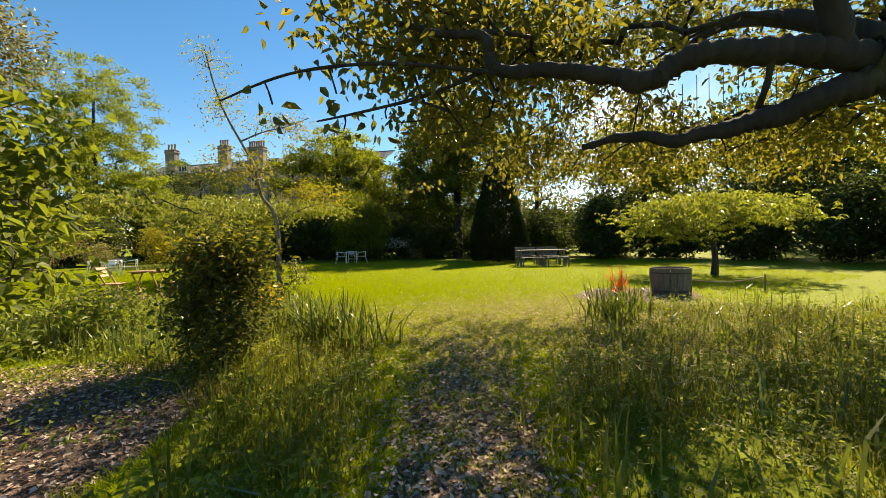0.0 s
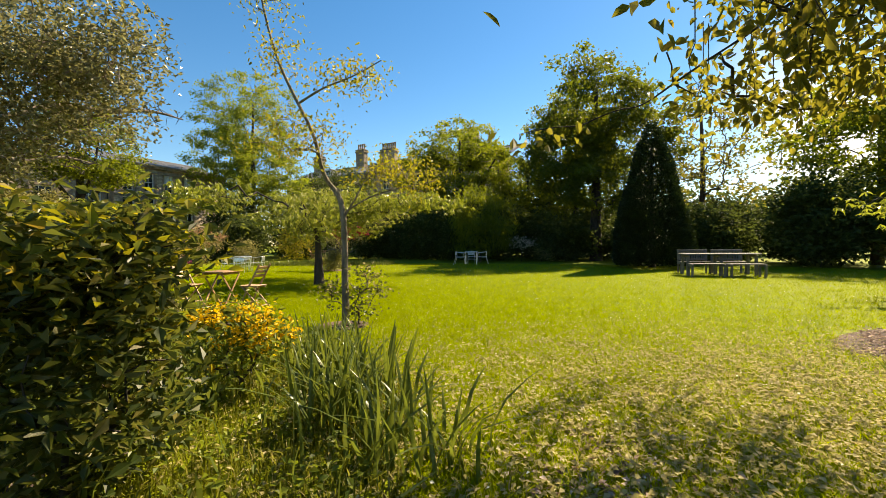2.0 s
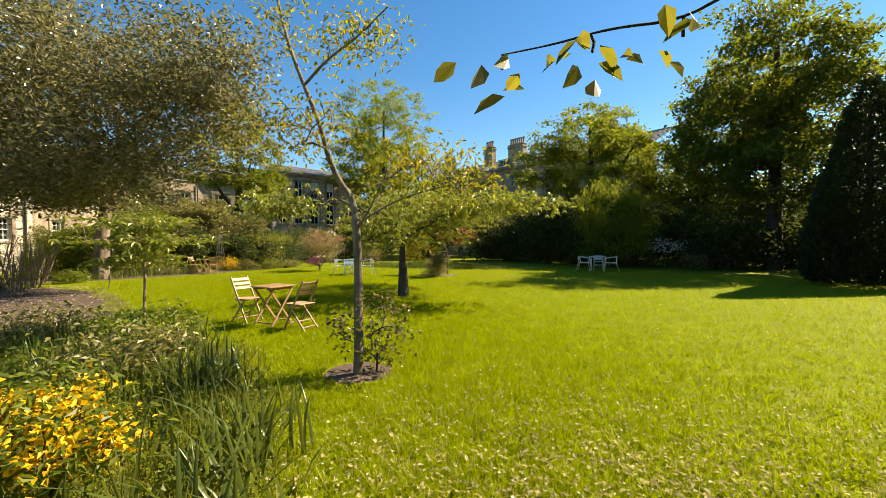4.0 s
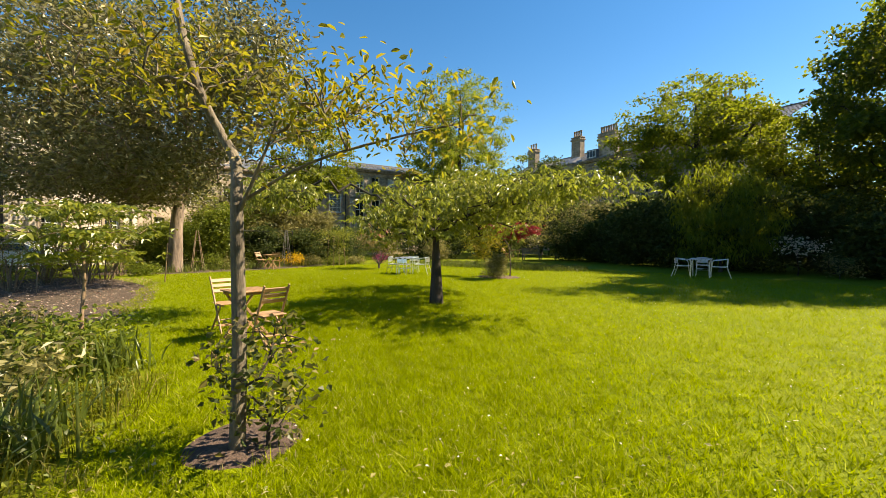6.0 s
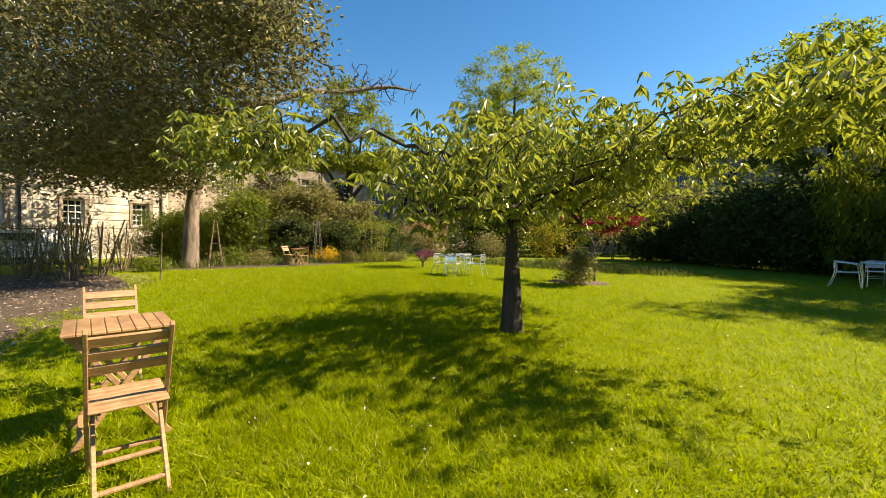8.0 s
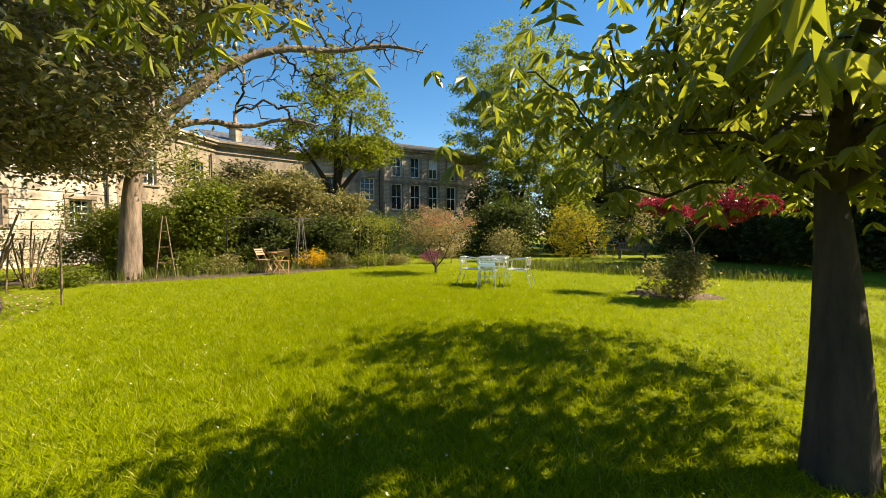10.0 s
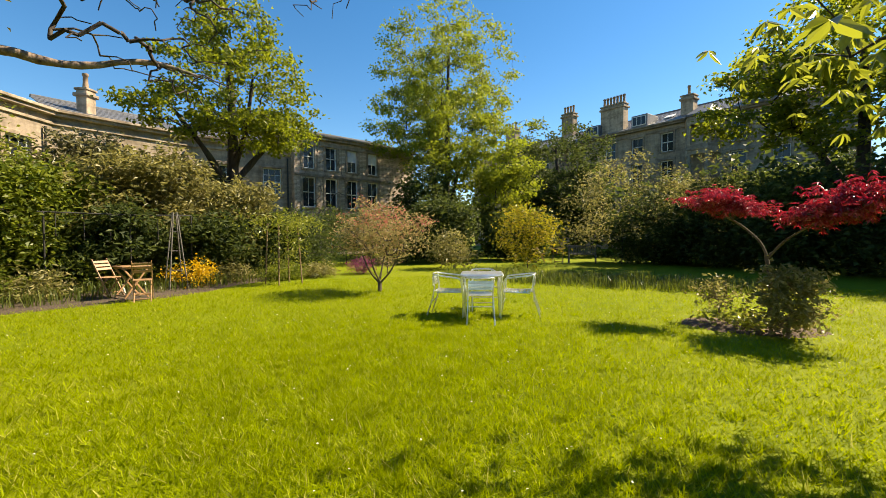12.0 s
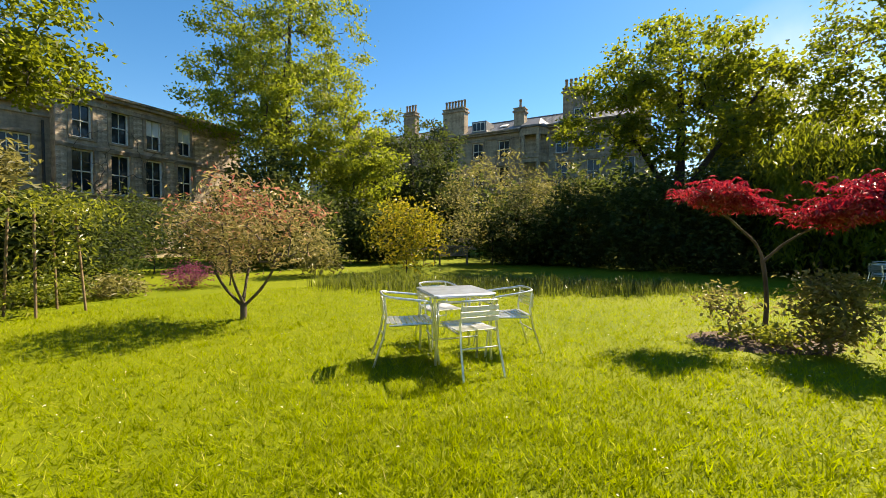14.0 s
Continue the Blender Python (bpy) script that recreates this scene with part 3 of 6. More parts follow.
patch("soil_path", 0.2, 2.2, 0.5, 3.0, -5, 0.012, M["mulch"], "trodden leaf-strewn path through long grass", 4.0)
patch("soil_birch_ring", -3.5, 8.25, 0.42, 0.4, 0, 0.02, M["mulch"], "ring of bare soil round the young tree", 5.0)
patch("soil_round_bed", 4.1, 8.9, 1.5, 1.1, 20, 0.05, M["mulch"], "round flower bed of dark mulch", 6.0)
patch("soil_maple_bed", -11.2, 19.45, 0.95, 0.6, 20, 0.05, M["mulch"], "small island bed under the red maple", 7.0)



def inside(poly, p):
    poly = np.asarray(poly, dtype=float)
    x, y = p[:, 0], p[:, 1]
    res = np.zeros(len(p), dtype=bool)
    for (x0, y0), (x1, y1) in zip(poly, np.roll(poly, -1, axis=0)):
        hit = ((y0 > y) != (y1 > y)) & (x < (x1 - x0) * (y - y0) / (y1 - y0 + 1e-12) + x0)
        res ^= hit
    return res


def scatter(poly, n):
    poly = np.asarray(poly, dtype=float)
    lo, hi = poly.min(0), poly.max(0)
    p = rng.uniform(lo, hi, (n * 3, 2))
    return p[inside(poly, p)][:n]


def turf(p, height, width):
    """Short lawn blades: one leaning triangle each."""
    n = len(p)
    at = np.concatenate([p, np.zeros((n, 1))], 1)
    h = (np.broadcast_to(height, (n,)) * rng.uniform(0.5, 1.25, n))[:, None]
    a = rng.uniform(0, 6.283, n)
    side = np.stack([np.cos(a), np.sin(a), np.zeros(n)], 1) * (width * rng.uniform(0.6, 1.3, n))[:, None] * 0.5
    lean = rng.normal(0, 0.75, (n, 2))
    tip = at + np.concatenate([lean, np.ones((n, 1))], 1) * h
    v = np.stack([at - side, at + side, tip], 1).reshape(-1, 3)
    return v, np.arange(3 * n).reshape(-1, 3)


def blades(p, height, width, lean=0.35):
    """Bent grass blades: five vertices and three triangles each."""
    n = len(p)
    at = np.concatenate([p, np.zeros((n, 1))], 1)
    h = np.broadcast_to(height, (n,)) * rng.uniform(0.55, 1.2, n)
    a = rng.uniform(0, 6.283, n)
    side = np.stack([np.cos(a), np.sin(a), np.zeros(n)], 1)
    fwd = np.stack([-np.sin(a), np.cos(a), np.zeros(n)], 1)
    le = np.abs(rng.normal(0, lean, n))[:, None]
    w = (np.broadcast_to(width, (n,)) * rng.uniform(0.6, 1.3, n))[:, None]
    mid = at + fwd * le * h[:, None] * 0.35 + np.array([0, 0, 1]) * h[:, None] * 0.6
    tip = at + fwd * le * h[:, None] * 1.15 + np.array([0, 0, 1]) * (h[:, None] * (1.0 - 0.35 * le.clip(0, 1.2)))
    v = np.stack([at - side * w * 0.5, at + side * w * 0.5, mid - side * w * 0.42, mid + side * w * 0.42, tip], 1).reshape(-1, 3)
    i = np.arange(n)[:, None] * 5
    f = np.concatenate([i + np.array([[0, 1, 3]]), i + np.array([[0, 3, 2]]), i + np.array([[2, 3, 4]])], 1).reshape(-1, 3)
    return v, f


def stuff(name, v, f, mat, label, category):
    return tagged(new(name, mesh_of(name, v, f, mat)), label, category, "", "stuff")


# ---- buildings ----
def wall_mesh(bm, length, height, thick, holes, z0=0.0):
    """A wall along x with rectangular holes (x0, x1, z0, z1) through it; its face is at y = 0, and it goes back along +y."""
    zs = sorted({z0, height, *[h[2] for h in holes], *[h[3] for h in holes]})
    for a, b in zip(zs, zs[1:]):
        cuts = sorted((h[0], h[1]) for h in holes if h[2] <= a + 1e-6 and h[3] >= b - 1e-6)
        x = 0.0
        for c0, c1 in cuts + [(length, length)]:
            if c0 - x > 1e-4:
                box(c0 - x, thick, b - a, ((x + c0) / 2, thick / 2, (a + b) / 2), bm=bm)
            x = c1
    return bm


def sash(parent, x0, x1, z0, z1, deep=0.16, cols=2, rows=2, blind=False):
    """A sash window in its opening: frame with glazing bars, panes and a stone sill."""
    w, h, cx, cz = x1 - x0, z1 - z0, (x0 + x1) / 2, (z0 + z1) / 2
    # backing sheet: the blind, else iron-dark colour in place of the room's shade
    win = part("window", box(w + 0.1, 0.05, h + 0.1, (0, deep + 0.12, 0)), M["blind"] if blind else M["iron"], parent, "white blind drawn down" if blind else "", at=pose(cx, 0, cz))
    bm = bmesh.new()
    e = 0.07
    for sx in (-1, 1):
        box(e, 0.09, h, (sx * (w / 2 - e / 2), deep, 0), 0.008, bm=bm)
    for z in (-h / 2 + e / 2, h / 2 - e / 2):
        box(w - 2 * e, 0.09, e, (0, deep, z), 0.008, bm=bm)
    box(w - 2 * e, 0.07, 0.05, (0, deep - 0.02, 0), bm=bm)
    for c in range(1, cols):
        box(0.028, 0.05, h - 2 * e, (-w / 2 + w * c / cols, deep + 0.01, 0), bm=bm)
    for r in range(1, rows):
        box(w - 2 * e, 0.05, 0.028, (0, deep + 0.011, -h / 2 + h * r / rows + 0.002), bm=bm)
    part("frame", bm, M["sash"], win, "white painted sash frame")
    for k in (-1, 1):
        part("pane", box(w - 0.12, 0.012, h / 2 - 0.08, (0, deep + 0.045, k * h / 4)), M["blind"] if blind and k > 0 else M["glass"], win)
    part("sill", box(w + 0.3, 0.24, 0.12, (0, 0.02, -h / 2 - 0.061), 0.015), M["trim"], win)
    return win


def facade(parent, name, p0, p1, height, wall_m, wins, thick=0.45, cornice=True, surrounds=True, label=""):
    """A wall of a house from p0 to p1, seen from its right-hand side, with its windows, surrounds and cornice."""
    length = math.hypot(p1[0] - p0[0], p1[1] - p0[1])
    turn = math.degrees(math.atan2(p1[1] - p0[1], p1[0] - p0[0]))
    holes = [w[:4] for w in wins]
    wall = part(name, wall_mesh(bmesh.new(), length, height, thick, holes), wall_m, parent, label, at=pose(p0[0], p0[1], 0, 0, 0, turn))
    for w in wins:
        x0, x1, z0, z1 = w[:4]
        sash(wall, x0, x1, z0, z1, **(w[4] if len(w) > 4 else {}))
        if surrounds:
            bm = bmesh.new()
            for x in (x0 - 0.09, x1 + 0.09):
                box(0.18, 0.07, z1 - z0 + 0.02, (x, -0.02, (z0 + z1) / 2), 0.012, bm=bm)
            box(x1 - x0 + 0.46, 0.12, 0.2, ((x0 + x1) / 2, -0.03, z1 + 0.105), 0.015, bm=bm)
            part("surround", bm, M["trim"], wall)
    if cornice:
        bm = bmesh.new()
        for z, d, h in ((height - 0.55, 0.10, 0.14), (height - 0.12, 0.30, 0.16), (height + 0.03, 0.42, 0.14)):
            box(length + 0.02, d + 0.2, h, (length / 2, 0.1 - d / 2, z), 0.02, bm=bm)
        part("cornice", bm, M["trim"], wall)
    return wall


def roof_slab(parent, p0, p1, depth, z, rise, mat, name="roof"):
    """A slope of slates that rises behind a wall from p0 to p1."""
    length = math.hypot(p1[0] - p0[0], p1[1] - p0[1])
    turn = math.degrees(math.atan2(p1[1] - p0[1], p1[0] - p0[0]))
    m = pose(p0[0], p0[1], 0, 0, 0, turn)
    roof = part(name, box(length, 0.25, 0.16, (length / 2, 0.1 + depth, z + rise + 0.03), 0.03), mat, parent, "lead-capped ridge and slates", at=m)
    steps = 9
    course = None
    for k in range(steps):
        q = (k + 0.5) / steps
        at = pose(length / 2, 0.1 + depth * q, z + rise * q, math.degrees(math.atan2(rise, depth)) - 2.5, 0, 0)
        if course is None:
            course = part("slate_course", box(length, depth / steps * 1.25, 0.05), mat, roof, at=at)
        else:
            hang("slate_course", course.data, roof, at=at)
    return roof


def chimney(parent, x, y, z, w, d, h, pots, turn=0):
    stack = part("chimney", box(w, d, h, (0, 0, h / 2), 0.03), M["stone_far"], parent, at=pose(x, y, z, 0, 0, turn))
    bm = box(w + 0.22, d + 0.22, 0.2, (0, 0, h - 0.25), 0.04)
    box(w + 0.12, d + 0.12, 0.12, (0, 0, h + 0.06), 0.02, bm=bm)
    part("cap", bm, M["trim"], stack)
    for k in range(pots):
        px = -w / 2 + w * (k + 0.5) / pots
        v, f = sweep(np.array([[px, 0, h + 0.1], [px, 0, h + 0.45], [px, 0, h + 0.8], [px, 0, h + 0.82], [px, 0, h + 0.95]]), [0.15, 0.12, 0.11, 0.15, 0.14], 8)
        hang("chimney_pot", mesh_of("chimney_pot", v, f, M["pot"], True), stack)
    return stack


crescent = thing("crescent_house", (0, 0, 0), "buff sandstone crescent with deep moulded cornice and sash windows", "house")
CR = [(-24.5, -2.5), (-29.6, 4.4), (-33.4, 9.6), (-38.0, 14.6), (-38.6, 21.0), (-37.0, 26.6)]
for k, (a, b) in enumerate(zip(CR, CR[1:])):
    span = math.hypot(b[0] - a[0], b[1] - a[1])
    many = int(span / 2.5)
    wins = []
    for c in range(many):
        x = span * (c + 0.5) / many
        wins.append((x - 0.45, x + 0.45, 1.75, 3.0, dict(cols=3, rows=4)))
        wins.append((x - 0.58, x + 0.58, 4.1, 5.9, dict(cols=3, rows=4)))
    facade(crescent, "wall", a, b, 7.4, M["render"] if k < 2 else M["stone_far"], wins, label="")
    if k < 2:
        front = crescent.children[-1]
        for row in range(8):
            z0 = 0.35 + row * 0.42
            edge = 0.0
            for w in sorted(q for q in wins if q[2] < z0 + 0.36 and q[3] > z0) + [(span, span)]:
                if w[0] - 0.2 - edge > 0.3:
                    part("stone_course", box(w[0] - 0.2 - edge, 0.05, 0.37, ((edge + w[0] - 0.2) / 2, -0.01, z0 + 0.18), 0.018), M["render"], front)
                edge = w[1] + 0.2
    roof_slab(crescent, a, b, 4.5, 7.4, 1.7, M["slate"])
    dx, dy = (b[0] - a[0]) / span, (b[1] - a[1]) / span
    pipe_at = (b[0] + dy * 0.12 - dx * 0.5, b[1] - dx * 0.12 - dy * 0.5)
    v, f = sweep(np.array([(*pipe_at, 0.0), (*pipe_at, 3.0), (*pipe_at, 6.6)]), 0.055, 8)
    hang("downpipe", mesh_of("downpipe", v, f, M["iron"], True), crescent)
chimney(crescent, -40.2, 16.2, 8.0, 0.6, 0.6, 1.3, 1, 40)

end_house = thing("end_house", (0, 0, 0), "weathered grey coursed stone house with tall sash windows", "house")
EA, EB = (-36.65, 26.34), (-35.6, 36.5)
EL = math.hypot(EB[0] - EA[0], EB[1] - EA[1])
ewins = []
EX = (1.08, 2.76, 4.46, 6.25)
for k in range(4):
    x = EX[k]
    ewins.append((x - 0.47, x + 0.47, 3.38, 5.48, dict(cols=2, rows=2)))
    ewins.append((x - 0.42, x + 0.42, 6.05, 7.72, dict(cols=2, rows=2, blind=k >= 2)))
    ewins.append((x - 0.5, x + 0.5, 0.5, 2.2, dict(cols=2, rows=2)))
end_wall = facade(end_house, "wall", EA, EB, 8.3, M["stone"], ewins)
facade(end_house, "side_wall", (-45.0, 27.6), EA, 8.3, M["stone"], [], surrounds=False)
roof_slab(end_house, EA, EB, 5.0, 8.35, 1.5, M["slate"])
part("string_course", box(EL, 0.12, 0.2, (EL / 2, -0.03, 5.62), 0.02), M["trim"], end_wall)

terrace = thing("terrace_house", (0, 0, 0), "tall sooty stone terrace with bay windows, dormers and chimney stacks", "house")
TA, TB = (-44.0, 56.2), (-8.0, 48.6)
TL = math.hypot(TB[0] - TA[0], TB[1] - TA[1])
TT = math.degrees(math.atan2(TB[1] - TA[1], TB[0] - TA[0]))
TZ = 10.75
FLOORS = ((0.9, 2.0), (3.2, 2.1), (5.75, 1.9), (8.4, 1.6))
BAYS = (4.6, 15.1, 27.6)
twins = []
for k in range(14):
    x = 1.4 + k * 2.6
    if min(abs(x - b) for b in BAYS) < 2.1:
        continue
    for z, h in FLOORS:
        twins.append((x - 0.52, x + 0.52, z, z + h, dict(cols=2, rows=2)))
far_wall = facade(terrace, "wall", TA, TB, TZ, M["stone_far"], twins)
roof_slab(terrace, TA, TB, 5.0, TZ + 0.1, 2.2, M["slate"])


def bay_front(x, r=1.35, depth=1.05):
    """A canted bay of three faces with a sash on every floor and a hipped slate cap."""
    bay = part("bay", box(2 * r - 0.1, 0.3, 0.3, (0, 0.2, 0.15)), M["stone_far"], far_wall, at=pose(x, 0, 0))
    front = (-r * 0.55, -depth), (r * 0.55, -depth)
    for (x0, y0), (x1, y1) in (((-r, 0.0), front[0]), front, (front[1], (r, 0.0))):
        w = math.hypot(x1 - x0, y1 - y0)
        e = 0.2 if w > 1.2 else 0.16
        side = part("bay_wall", wall_mesh(bmesh.new(), w, TZ - 0.15, 0.25, [(e, w - e, z, z + h) for z, h in FLOORS]), M["stone_far"], bay, at=pose(x0, y0, 0, 0, 0, math.degrees(math.atan2(y1 - y0, x1 - x0))))
        for z, h in FLOORS:
            for fx in (e, w - e):
                box(0.07, 0.08, h - 0.01, (fx - math.copysign(0.035, w / 2 - fx), 0.1, z + h / 2), bm=SASHES)
            for fz in (z + 0.04, z + h / 2, z + h - 0.04):
                box(w - 2 * e - 0.02, 0.07, 0.07, (w / 2, 0.1, fz), bm=SASHES)
            SASHES.transform(side.matrix_local)
            part("sash", SASHES.copy(), M["sash"], bay)
            SASHES.clear()
            box(w - 2 * e, 0.02, h, (w / 2, 0.15, z + h / 2), bm=SASHES)
            SASHES.transform(side.matrix_local)
            part("pane", SASHES.copy(), M["glass"], bay)
            SASHES.clear()
    bm = bmesh.new()
    low = [bm.verts.new(p) for p in ((-r - 0.15, 0, TZ - 0.14), (front[0][0] - 0.08, -depth - 0.15, TZ - 0.14), (front[1][0] + 0.08, -depth - 0.15, TZ - 0.14), (r + 0.15, 0, TZ - 0.14))]
    eave = [bm.verts.new(v.co + Vector((0, 0, 0.16))) for v in low]
    peak = [bm.verts.new((-0.45, 0.5, TZ + 0.95)), bm.verts.new((0.45, 0.5, TZ + 0.95))]
    for k in range(3):
        bm.faces.new((low[k], low[k + 1], eave[k + 1], eave[k]))
    bm.faces.new((eave[0], eave[1], peak[0]))
    bm.faces.new((eave[1], eave[2], peak[1], peak[0]))
    bm.faces.new((eave[2], eave[3], peak[1]))
    bm.faces.new(low[::-1])
    part("bay_roof", bm, M["slate"], bay, "hipped slate cap")
    for z in (3.0, 5.5, 8.05):
        bm = bmesh.new()
        box(front[1][0] - front[0][0] + 0.16, 0.1, 0.16, (0, -depth - 0.03, z), 0.02, bm=bm)
        part("string_course", bm, M["trim"], bay)


SASHES = bmesh.new()
for x in BAYS:
    bay_front(x)
for x in (8.2, 17.2, 22.0, 31.5):
    dorm = part("dormer", box(1.5, 2.0, 1.25, (0, 0, 0.62), 0.03), M["slate"], terrace, at=pose(TA[0], TA[1], 0, 0, 0, TT) @ pose(x, 1.7, TZ + 0.25))
    part("frame", box(1.3, 0.06, 0.85, (0, -1.02, 0.7), 0.02), M["sash"], dorm)
    for dx in (-0.41, 0.0, 0.41):
        part("pane", box(0.34, 0.03, 0.7, (dx, -1.06, 0.7)), M["glass"], dorm)
for x in (13.0, 24.0):
    part("skylight", box(0.7, 0.9, 0.08, (0, 0, 0), 0.02, (23.7, 0, 0)), M["blind"], terrace, at=pose(TA[0], TA[1], 0, 0, 0, TT) @ pose(x, 2.2, TZ + 1.16))
for x, back, pots, w, top in ((3.9, 3.2, 3, 1.6, 15.0), (12.3, 3.6, 4, 1.5, 15.1), (19.0, 1.6, 7, 2.4, 14.0), (25.6, 2.2, 1, 1.0, 13.3), (30.9, 2.0, 6, 2.4, 14.3)):
    base = pose(TA[0], TA[1], 0, 0, 0, TT) @ Vector((x, back, 0))
    chimney(terrace, base[0], base[1], TZ - 0.1, w, 0.9, top - TZ, pots, TT)


# coursed stone blocks on the end house, proud of the wall, with open joints
block_me = bpy.data.meshes.new("stone_block")
bb = box(1.0, 1.0, 1.0)
bmesh.ops.bevel(bb, geom=list(bb.edges), offset=0.03, segments=1, affect="EDGES")
bb.to_mesh(block_me)
bb.free()
block_me.materials.append(M["stone"])
made = 0
z, row = 3.0, 0
while z < 7.72:
    h = 0.29 + 0.08 * ((row * 7) % 3) / 2
    taken = sorted((a[0] - 0.2, a[1] + 0.2) for a in ewins if z + h > a[2] - 0.14 and z < a[3] + 0.22)
    if z < 5.74 and z + h > 5.5:
        taken = [(-1.0, 20.0)]
    x = 0.0
    for t0, t1 in taken + [(8.2, 9.0)]:
        k = 0
        while t0 - x > 0.12:
            w = 0.55 + 0.35 * (((row * 13 + k * 29) % 17) / 17)
            w = t0 - x if t0 - x - w < 0.3 else w
            if made < 290:
                hang("stone_block", block_me, end_wall, at=pose(x + w / 2, 0.0, z + h / 2) @ Matrix.Diagonal((w - 0.02, 0.03 + 0.014 * ((row + k) % 3), h - 0.02, 1)))
                made += 1
            x, k = x + w, k + 1
        x = max(x, t1)
    z, row = z + h, row + 1

# leafless climber on the end house
vine = thing("wall_vine", (-36.45, 26.9, 0), "leafless climber spread on the stone wall", "climber")
vt = np.array([(0.03 + 0.1033 * u, 0.995 * u, z) for u, z in zip(rng.uniform(0.0, 5.6, 70), rng.uniform(2.6, 6.9, 70))])
v, f = grow([(0.05, 0.4, 0.0), (0.09, 0.7, 1.2), (0.1, 0.9, 2.4), (0.12, 1.2, 3.2)], vt, 0.035, tip_r=0.009, sides=4, wander=0.05, lift=0.25)
hang("stem", mesh_of("stem", v, f, M["bark"], True), vine)


# ---- trees ----
def big_tree(name, x, y, label, trunk, blobs, trunk_r, bark, mat, leaf, per, spread, limbs=(), droop=0.25, shell=0.3, fan=1, tip_r=0.012, **kw):
    tips = blob_points(blobs, shell)
    return tree(name, (x, y, 0), label, "tree", trunk, tips, trunk_r, bark, [("crown", clumped(tips, int(per * 1.7), spread * 0.62, leaf[0] * 0.76, leaf[1] * 0.76, droop, fan, 0.35, 0.5), mat)], tip_r=tip_r, limbs=limbs, **kw)


def gnarl(points, jitter=0.022, steps=3):
    """A limb's line with small crooks in it."""
    q = np.array(points, float)
    u = np.linspace(0, len(q) - 1, (len(q) - 1) * steps + 1)
    line = np.stack([np.interp(u, np.arange(len(q)), q[:, k]) for k in range(3)], 1)
    line[1:-1] += np.random.default_rng(5).normal(0, jitter, line[1:-1].shape)
    return line


def drawn_in(points):
    """The outer part of a limb, nearer to the start of the path."""
    c = np.array([-3.354, -2.349, 1.266])
    q = np.array(points, float)
    k = np.interp(-q[:, 0], [0.5, 1.7], [1.0, 0.8])[:, None]
    return c + (q - c) * k


# flowering cherry over the start of the path
cherry_blobs = [(0.2, 3.0, 3.75, 3.9, 4.7, 1.2, 190), (1.8, 0.8, 3.8, 2.8, 2.6, 1.0, 70), (-2.7, 2.0, 2.95, 1.2, 1.4, 0.4, 40), (-1.4, 4.4, 2.65, 1.5, 1.4, 0.35, 34), (0.9, 4.4, 2.6, 1.9, 1.8, 0.4, 36), (1.6, 2.4, 2.6, 1.5, 1.6, 0.4, 36)]
cherry_blobs += [(-3.7, 1.1, 3.05, 0.75, 0.7, 0.45, 46), (-3.3, 1.5, 2.35, 0.6, 0.6, 0.25, 22), (-2.6, 1.6, 3.2, 0.9, 0.8, 0.4, 14)]
# high crown layer, mostly out of view, added to shade the grass below
cherry_blobs += [(-1.9, 4.9, 5.3, 1.9, 1.9, 0.6, 85), (1.9, 4.4, 5.7, 3.3, 3.6, 0.8, 260), (3.2, 1.2, 5.2, 2.6, 2.6, 0.8, 90)]
cherry_tips = blob_points(cherry_blobs, 0.15)
cherry_tips = cherry_tips[cherry_tips[:, 2] > 2.3]
sprays = [(-3.5, 1.0, 2.6), (-3.85, 0.85, 2.48), (-4.2, 0.8, 2.4), (-4.65, 0.7, 2.3), (-3.9, 1.3, 2.35), (-4.3, 1.4, 2.3), (-3.2, 1.6, 2.3), (-3.6, 1.9, 2.2), (-2.9, 4.1, 2.62), (-3.5, 4.62, 2.22), (-3.75, 4.4, 2.16), (-4.0, 4.2, 2.1), (-2.4, 4.4, 2.55), (-2.0, 4.9, 2.4), (-3.1, 3.0, 2.5), (-1.4, 5.2, 2.35)]
thick_tips = cherry_tips
spray_tips = np.concatenate([drawn_in(sprays[:8]), np.array(sprays[8:])])
cherry_tips = np.concatenate([thick_tips, spray_tips])
